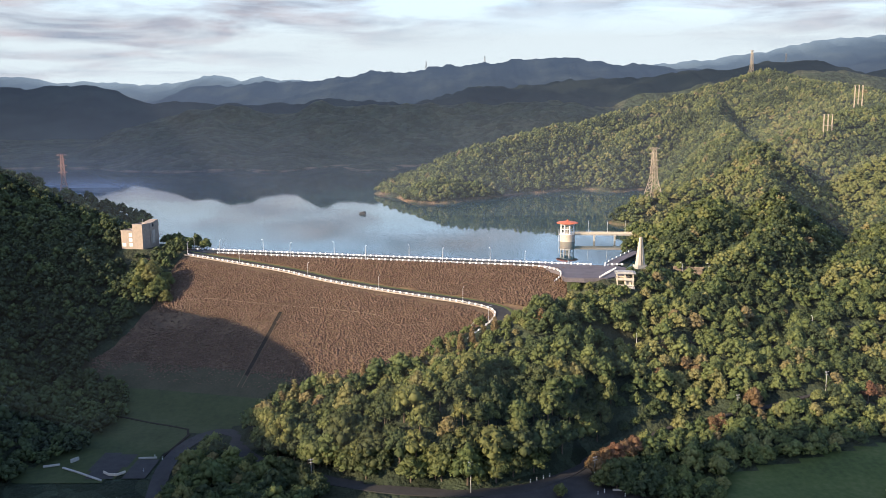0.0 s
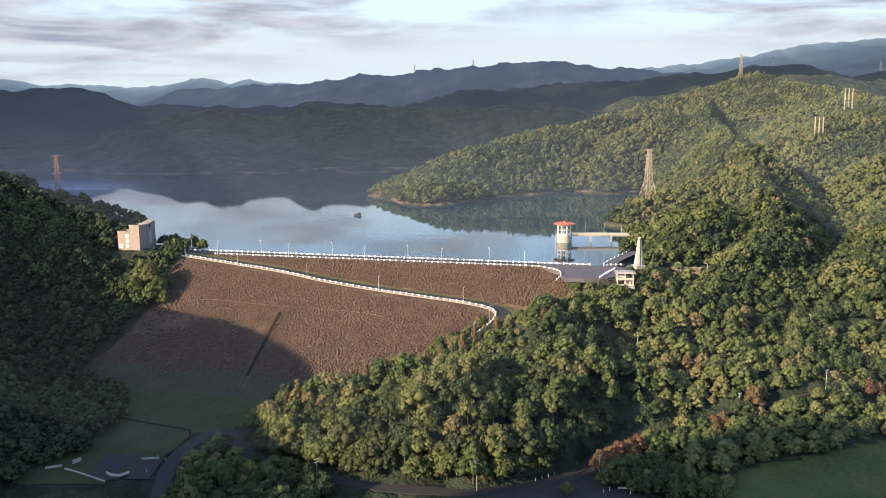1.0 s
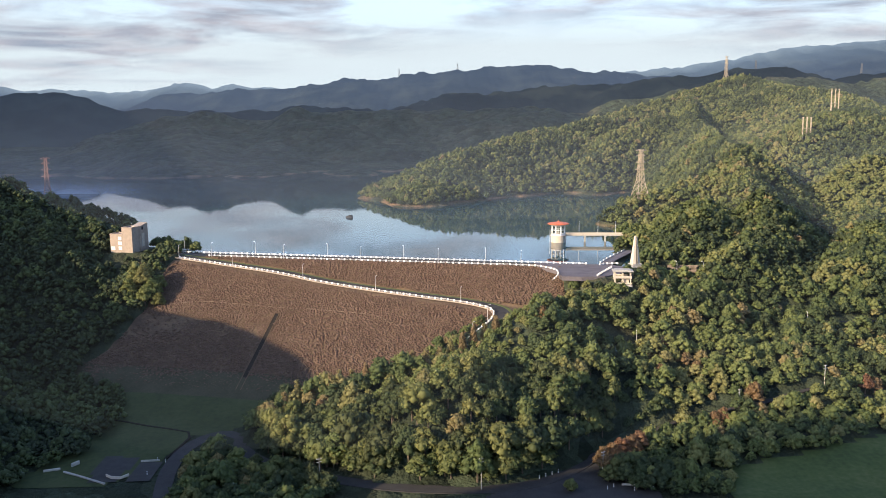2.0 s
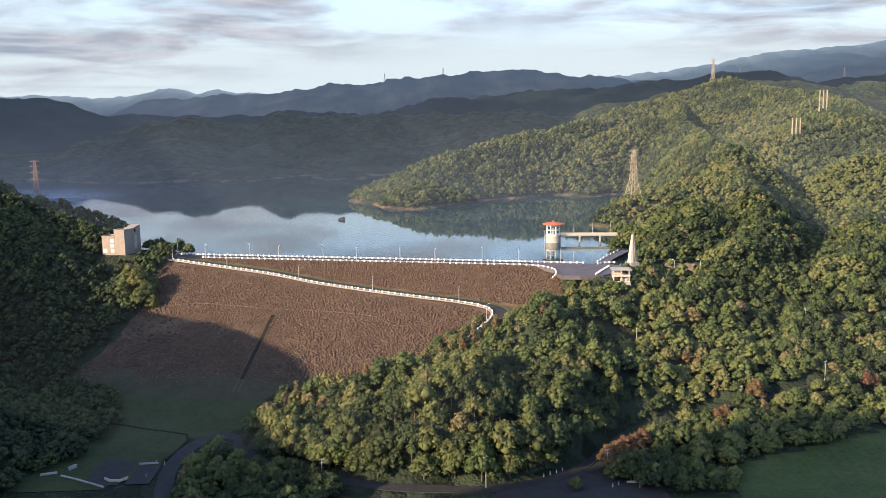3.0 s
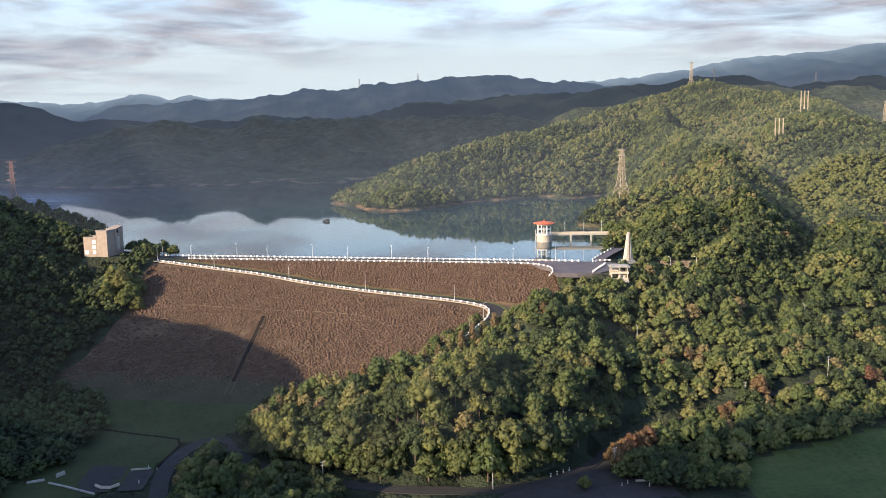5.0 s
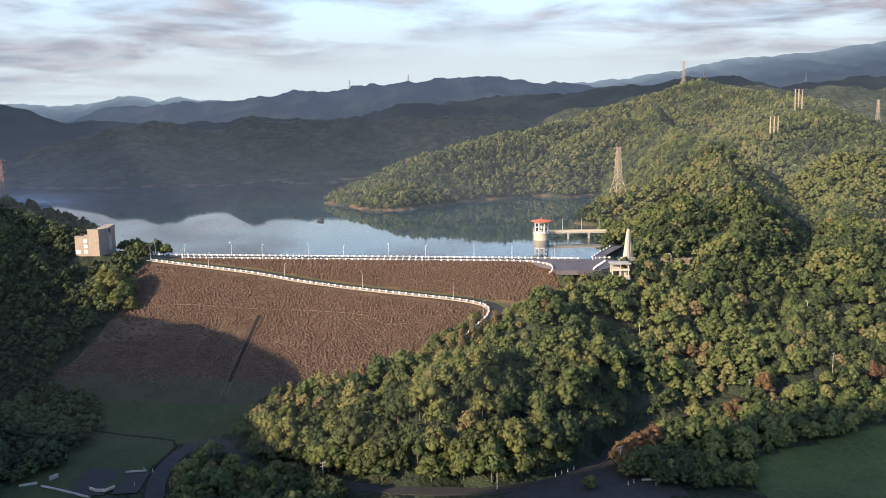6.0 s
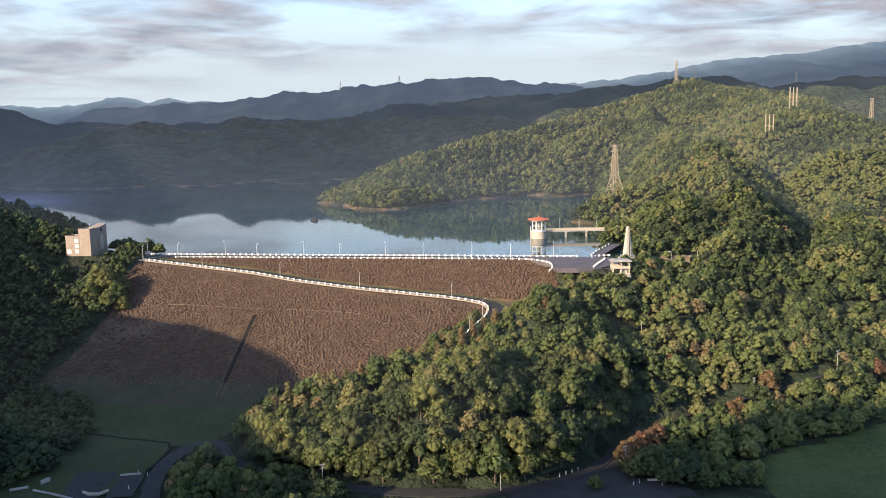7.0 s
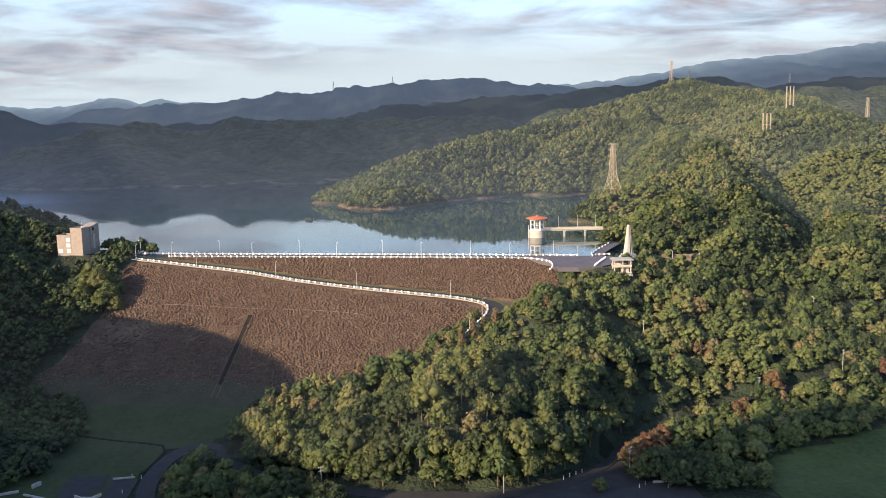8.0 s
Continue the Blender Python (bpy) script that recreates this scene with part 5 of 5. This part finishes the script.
def pavilion(x, y, z):
    e = empty("pavilion", pose(x, y, z, 0, 0, -8), "two-storey open cream pavilion with flat grey roof", "pavilion")
    bm = bmesh.new()
    box(bm, (11.4, 8.6, 0.5), pose(0, 0, 7.4), 0.06)
    box(bm, (9.0, 6.4, 0.5), pose(0, 0, 7.8), 0.06)
    part("roof", bm, CONCRETE, e, "flat grey concrete roof")
    bm = bmesh.new()
    box(bm, (9.8, 7.0, 0.4), pose(0, 0, 3.6), 0.05)
    part("floor_slab", bm, CREAM, e)
    for cx in (-4.3, 0, 4.3):
        for cy in (-2.9, 2.9):
            bm = bmesh.new()
            box(bm, (0.65, 0.65, 9.2), pose(cx, cy, 2.7), 0.04)
            part("column", bm, CREAM, e)
    for cy in (-3.3, 3.3):
        bm = bmesh.new()
        box(bm, (9.8, 0.2, 0.9), pose(0, cy, 4.3), 0.03)
        box(bm, (9.8, 0.2, 0.8), pose(0, cy, 0.6), 0.03)
        part("parapet", bm, CREAM, e)
    for cx in (-4.8, 4.8):
        bm = bmesh.new()
        box(bm, (0.2, 6.4, 0.9), pose(cx, 0, 4.3), 0.03)
        part("parapet", bm, CREAM, e)
    bm = bmesh.new()
    box(bm, (4.0, 4.6, 3.4), pose(1.6, 0.6, 1.7), 0.05)
    part("inner_wall", bm, CREAM, e)
    bm = bmesh.new()
    box(bm, (10.6, 7.8, 3.0), pose(0, 0, -1.6), 0.08)
    part("base", bm, CONCRETE, e)
    return e


pavilion(101.0, 465.0, -2.6)


def house(x, y, z):
    e = empty("house", pose(x, y, z, 0, 0, 72), "tall angular beige control house beside the dam", "house")

    def block(name, sx, sy, h, px, py, mat, slant=0.0):
        bm = bmesh.new()
        box(bm, (sx, sy, h), pose(px, py, h / 2))
        if slant:
            for v in bm.verts:
                if v.co.z > h - 0.1 and v.co.x > px:
                    v.co.z += slant
        return part(name, bm, mat, e)

    # local -x faces the morning sun, -y faces the valley
    low = block("wall", 9.0, 10.0, 12.4, 0.0, 8.5, BEIGE)
    mid = block("wall", 10.0, 8.0, 17.0, 0.5, -0.2, BEIGE)
    tall = block("wall", 9.0, 6.5, 17.5, 8.2, -1.4, BEIGE, 1.8)
    for b, sx, sy, h, px, py in ((low, 9.0, 10.0, 12.4, 0.0, 8.5), (mid, 10.0, 8.0, 17.0, 0.5, -0.2)):
        bm = bmesh.new()
        for k in (-1, 1):
            box(bm, (sx + 0.5, 0.35, 0.7), pose(px, py + k * sy / 2, h + 0.35))
            box(bm, (0.35, sy - 0.2, 0.7), pose(px + k * sx / 2, py, h + 0.352))
        part("parapet", bm, BEIGE, b)
    for zc in (3.2, 6.6, 10.0):
        w = new("window")
        w.matrix_basis = pose(-4.55, 5.6, zc)
        w.parent = e
        bm = bmesh.new()
        box(bm, (0.16, 2.6, 2.3), None, 0.02)
        part("pane", bm, WHITE, w, "plain white window pane")
        bm = bmesh.new()
        box(bm, (0.3, 2.9, 0.2), pose(0, 0, -1.25))
        box(bm, (0.3, 2.9, 0.2), pose(0, 0, 1.25))
        box(bm, (0.22, 0.14, 2.3), pose(-0.02, 0, 0))
        part("window_frame", bm, CONCRETE, w)
    w = new("window")
    w.matrix_basis = pose(-4.55, 11.2, 3.0)
    w.parent = e
    bm = bmesh.new()
    box(bm, (0.16, 3.0, 2.4), None, 0.02)
    part("pane", bm, WHITE, w, "plain white window pane")
    bm = bmesh.new()
    box(bm, (0.3, 3.3, 0.2), pose(0, 0, -1.3))
    box(bm, (0.3, 3.3, 0.2), pose(0, 0, 1.3))
    part("window_frame", bm, CONCRETE, w)
    w = new("window")
    w.matrix_basis = pose(7.0, -4.7, 8.0)
    w.parent = e
    bm = bmesh.new()
    box(bm, (2.4, 0.16, 9.0), None, 0.02)
    part("pane", bm, CREAM, w, "pale tall glazing")
    bm = bmesh.new()
    for k in (-1, 1):
        box(bm, (0.25, 0.4, 9.4), pose(k * 1.3, 0, 0))
    for zc in (-3, -1, 1, 3):
        box(bm, (2.4, 0.3, 0.15), pose(0, 0, zc))
    part("window_frame", bm, CONCRETE, w)
    bm = bmesh.new()
    box(bm, (1.6, 0.2, 2.2), pose(6.6, -4.7, 16.0), 0.03)
    part("vent", bm, GLASSDARK, e, "dark louvred opening")
    bm = bmesh.new()
    tube(bm, (2.0, 0, 16.8), (2.0, 0, 20.5), 0.08)
    part("antenna", bm, STEEL, e)
    return e


house(-211.5, 580.0, 1.2)

# ---- pylons ----


def pylon(base, h, w, mat, label, turn=0.3):
    e = empty("pylon", Matrix.Translation(base) @ Matrix.Rotation(turn, 4, "Z"), label, "pylon", "power pylons")

    def half(z):
        t = z / h
        return w / 2 * (1 - 0.62 * t / 0.42) if t < 0.42 else w / 2 * (0.38 - 0.20 * (t - 0.42) / 0.58)

    lev = [0, 0.15, 0.29, 0.42, 0.52, 0.61, 0.69, 0.77, 0.85, 0.92, 1.0]
    r = w * 0.014 + 0.06
    corners = ((-1, -1), (1, -1), (1, 1), (-1, 1))
    for cx, cy in corners:
        bm = bmesh.new()
        for a, b in zip(lev, lev[1:]):
            tube(bm, (cx * half(a * h), cy * half(a * h), a * h), (cx * half(b * h), cy * half(b * h), b * h), r, n=4)
        part("leg", bm, mat, e)
    bm = bmesh.new()
    for a, b in zip(lev, lev[1:]):
        p, q = half(a * h), half(b * h)
        for i in range(4):
            c0, c1 = corners[i], corners[(i + 1) % 4]
            tube(bm, (c0[0] * p, c0[1] * p, a * h), (c1[0] * q, c1[1] * q, b * h), r * 0.62, n=4)
            tube(bm, (c1[0] * p, c1[1] * p, a * h), (c0[0] * q, c0[1] * q, b * h), r * 0.62, n=4)
            tube(bm, (c0[0] * q, c0[1] * q, b * h), (c1[0] * q, c1[1] * q, b * h), r * 0.62, n=4)
    part("lattice", bm, mat, e)
    for z in (0.61, 0.75, 0.88, 0.98):
        k = half(z * h)
        arm = w * (0.42 if z < 0.95 else 0.55)
        for sgn in (-1, 1):
            bm = bmesh.new()
            tip = (sgn * (k + arm * 0.62), 0, z * h + 0.2)
            for cy in (-1, 1):
                tube(bm, (sgn * k, cy * k, z * h), tip, r * 0.7, n=4)
                tube(bm, (sgn * k, cy * k, z * h + h * 0.035), tip, r * 0.6, n=4)
            part("crossarm", bm, mat, e)
    return e


g = on_ground(178, 722, -0.5)
pylon(g, 62.0 - g.z, 12.5, PYLON, "tall pale lattice power pylon among trees")
g = on_ground(-313, 690, -0.5)
pylon(g, 61.5 - g.z, 9.0, REDSTEEL, "reddish lattice power pylon behind the wooded hill")
g = on_ground(519, 1465, -0.5)
pylon(g, 190 - g.z, 11.0, PYLON, "pale lattice power pylon on the ridge")
g = on_ground(648, 1100, -0.5)
pylon(g, max(30, 110 - g.z), 10.0, PYLON, "pale lattice power pylon on the far slope")
for x, y, h in ((-98, 4208, 36), (188, 4208, 30), (1030, 2620, 45), (1330, 2560, 45)):
    g = on_ground(x, y, -1)
    pylon(g, h, 11.0, FARSTEEL, "distant grey lattice power pylon on a mountain crest")


def post_group(base, h, label):
    e = empty("post_group", Matrix.Translation(base) @ Matrix.Rotation(0.25, 4, "Z"), label, "power poles", "groups of tall power poles")
    for x in (-5.0, 0.0, 5.0):
        bm = bmesh.new()
        for y in (-0.7, 0.7):
            tube(bm, (x, y, 0), (x, y * 0.6, h), 0.34, 0.26, 6)
        part("post", bm, PYLON, e)
        bm = bmesh.new()
        box(bm, (2.6, 0.6, 0.5), pose(x, 0, h - 0.6), 0.04)
        part("cap", bm, PYLON, e)
    bm = bmesh.new()
    box(bm, (10.6, 0.4, 0.5), pose(0, 0, h * 0.5), 0.04)
    part("crossbeam", bm, PYLON, e)


g = on_ground(394, 880, -1)
post_group(g, 88 - g.z, "three tall pale steel poles on the hillside")
g = on_ground(459, 954, -1)
post_group(g, 119 - g.z, "three tall pale steel poles on the hilltop")

# the rock in the lake
bm = bmesh.new()
bmesh.ops.create_icosphere(bm, subdivisions=2, radius=1.0)
for v in bm.verts:
    k = 1 + 0.35 * noise.noise(v.co * 1.7)
    v.co = Vector((v.co.x * 3.8 * k, v.co.y * 3.0 * k, max(v.co.z, -0.3) * 2.6 * k))
rock = part("rock", bm, ASPHALT)
rock.location = (-79, 800, WATER_Z)
tagged(rock, "dark islet rock standing out of the lake", "rock")

# ---- morning mist ----


def mist(x0, x1, y, bow, z1, alpha, z0=WATER_Z + 0.2):
    """A low bank of mist, bowed like the shore behind it."""
    bm = bmesh.new()
    n = 16
    lo, hi = [], []
    for i in range(n + 1):
        t = i / n
        p = (x0 + (x1 - x0) * t, y + bow * math.sin(math.pi * t))
        lo.append(bm.verts.new((*p, z0)))
        hi.append(bm.verts.new((*p, z1)))
    for i in range(n):
        bm.faces.new((lo[i], lo[i + 1], hi[i + 1], hi[i]))
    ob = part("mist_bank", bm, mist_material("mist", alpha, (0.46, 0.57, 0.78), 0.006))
    tagged(ob, "low bank of thin blue morning mist over the lake", "mist", "mist banks", "stuff")


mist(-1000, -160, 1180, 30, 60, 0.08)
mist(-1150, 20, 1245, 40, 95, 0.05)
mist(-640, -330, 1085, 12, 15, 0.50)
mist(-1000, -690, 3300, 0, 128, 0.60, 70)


def haze(y, z1, alpha):
    """A wide, very thin bluish sheet added as valley haze, fading upwards."""
    bm = bmesh.new()
    w = 0.62 * y + 500
    q = [bm.verts.new(p) for p in ((-w, y, -30), (w * 1.6, y, -30), (w * 1.6, y, z1), (-w, y, z1))]
    bm.faces.new(q)
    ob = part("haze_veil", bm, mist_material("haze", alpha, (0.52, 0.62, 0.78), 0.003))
    tagged(ob, "thin translucent sheet added for haze over the valley", "haze", "haze veils", "stuff")


# the nearest sheet lifts the darks, the farther ones pale the hills
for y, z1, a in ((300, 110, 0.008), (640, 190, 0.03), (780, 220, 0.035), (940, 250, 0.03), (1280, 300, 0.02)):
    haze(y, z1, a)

# ---- single trees that stand out ----


def lone_tree(x, y, r, h, tint, label, seed, slim=False, leaves=1100, leaf=0.42):
    rng = np.random.default_rng(seed)
    e = empty("tree", Matrix.Translation(on_ground(x, y, -0.3)) @ Matrix.Rotation(seed * 1.3, 4, "Z"), label, "tree", "single trees")
    v, f = crown_arrays(rng, 22, r, h, leaves, leaf, slim=slim, clump=(0.24, 0.44))
    t = np.clip(tint + 0.03 * rng.standard_normal(len(v)), 0, 1)
    share("crown", quick_mesh("crown", v, f, LEAF, t), Matrix(), e)
    bm = bmesh.new()
    tube(bm, (0, 0, -0.5), (0.1, 0, h * 0.55), 0.3, 0.18, 7)
    for a in (0.5, 2.6, 4.6):
        tube(bm, (0.1, 0, h * 0.42), (r * 0.5 * math.cos(a), r * 0.5 * math.sin(a), h * 0.74), 0.14, 0.05, 5)
    part("trunk", bm, BARK, e)
    return e


for k, (dx, dy, r, h, t) in enumerate(((-6, 2, 5.5, 15, 0.55), (0, -3, 6.0, 16, 0.55), (6, -6, 5.6, 13, 0.34), (-1, 5, 5.0, 14, 0.45), (8, 2, 4.6, 12, 0.30), (3, -11, 4.6, 11, 0.42), (-8, -7, 4.8, 12, 0.48), (11, -10, 4.2, 9, 0.36))):
    lone_tree(-186 + dx, 525 + dy, 1.12 * r, 1.3 * h, t, "bright green bushy tree below the control house", 40 + k, leaves=1300, leaf=0.55)
for k, (x, y, r, h) in enumerate(((65, 344, 5.2, 13), (70, 349, 4.8, 13), (75, 353, 5.2, 14), (80, 357, 4.8, 13), (85, 361, 4.6, 12), (125, 378, 4.2, 9.5), (130, 380, 3.6, 9), (147, 386, 5.0, 13), (208, 398, 4.0, 11), (214, 400, 3.6, 10))):
    lone_tree(x, y, r, h, 0.93 + 0.02 * (k % 3), "rust-brown autumn tree beside the wooded road", 70 + k)
for k, (x, y) in enumerate(((2, 420), (8, 421), (14, 424), (-4, 416), (-48, 407), (-54, 405), (-62, 404), (-68, 401), (-74, 398), (20, 428), (-11, 413), (-18, 411), (-26, 410), (-34, 408), (-41, 407), (-80, 395), (-86, 391), (-58, 399), (26, 430))):
    lone_tree(x, y, 3.0, 11.0 + 1.5 * (k % 3), 0.74 + 0.03 * (k % 4), "tan feathery bamboo clump at the foot of the dam", 90 + k, True)
for k, (x, y, r, h) in enumerate(((71, 467, 2.2, 3.2), (76, 464, 2.4, 3.4), (81, 462, 2.2, 3.2), (88, 461, 2.6, 4.2), (92, 458, 2.8, 5), (97, 456, 2.4, 4.5), (110, 458, 2.4, 4.5), (190, 332, 3.2, 5), (197, 328, 3.4, 5.5), (204, 335, 3.0, 5), (184, 326, 3.0, 4.5), (128, 588, 4.0, 7), (133, 598, 4.2, 8), (136, 606, 4.0, 8))):
    lone_tree(x, y, r, h, 0.42 + 0.06 * (k % 4), "low green bush at the edge of open ground", 130 + k, leaves=500, leaf=0.4)

for k, (x, y, r, h) in enumerate(((-198, 594, 4.6, 8), (-192, 591, 4.4, 7.5), (-191, 598, 4.4, 8), (-185, 594, 4.4, 7.5), (-184, 588, 3.8, 6), (-179, 591, 4.2, 7), (-178, 597, 4.0, 7), (-172, 593, 3.8, 6), (-171, 598, 3.4, 5.5))):
    lone_tree(x, y, r, h, 0.08 + 0.03 * (k % 4), "dark green broadleaf tree on the lake shore by the crest", 170 + k, leaves=900, leaf=0.5)
lone_tree(47, 325, 3.4, 6, 0.30, "round green bush on the road island", 190, leaves=600, leaf=0.4)
lone_tree(76, 338, 4.6, 9, 0.34, "full green tree beside the utility pole", 191)
lone_tree(96, 338, 5.2, 10, 0.18, "dark green broadleaf tree at the corner of the field", 192)


def marker_post(x, y):
    e = empty("marker_post", Matrix.Translation(on_ground(x, y, 0.3)), "short white roadside marker post with a dark band", "post", "marker posts along the valley road")
    bm = bmesh.new()
    tube(bm, (0, 0, 0), (0, 0, 1.5), 0.16, 0.14, 8)
    part("post", bm, WHITE, e)
    bm = bmesh.new()
    tube(bm, (0, 0, 0.95), (0, 0, 1.15), 0.18, 0.18, 8)
    part("band", bm, ASPHALT, e, "dark reflector band")
    return e


for x, y in ((36, 336.5), (39, 338.5), (42, 340.5), (45, 342.5), (63, 327), (66, 329), (74, 326), (82, 327), (-132, 362), (-128, 360), (-132, 347)):
    marker_post(x, y)
low_wall([(70, 331), (78, 331)], 0.6, 0.9, CONCRETE, "pale concrete wall beside the road junction")


def retaining_wall(a, b, h):
    """A rough masonry wall against the slope, with uneven courses."""
    rng = random.Random(8)
    a, b = Vector(a), Vector(b)
    e = empty("retaining_wall", Matrix.Translation(a) @ Matrix.Rotation(math.atan2(b.y - a.y, b.x - a.x), 4, "Z"), "rough pale stone retaining wall below the wooded slope", "wall")
    n = (b - a).length
    bm = bmesh.new()
    box(bm, (n, 0.8, h + 2), pose(n / 2, 0.5, h / 2 - 1.2), 0.05)
    part("core", bm, MASONRY, e)
    z = -0.2
    while z < h - 0.2:
        x, course = 0.0, rng.uniform(0.6, 0.85)
        while x < n - 0.4:
            w = rng.uniform(0.9, 1.7)
            bm = bmesh.new()
            box(bm, (w - 0.06, 0.5 + rng.uniform(0, 0.2), course - 0.06), pose(x + w / 2, 0.02, z + course / 2), 0.06)
            part("stone", bm, MASONRY, e)
            x += w
        z += course
    return e


foot = on_ground(138, 506)
retaining_wall((139, 506, foot.z - 0.8), (156, 503, foot.z - 0.8), 2.4)
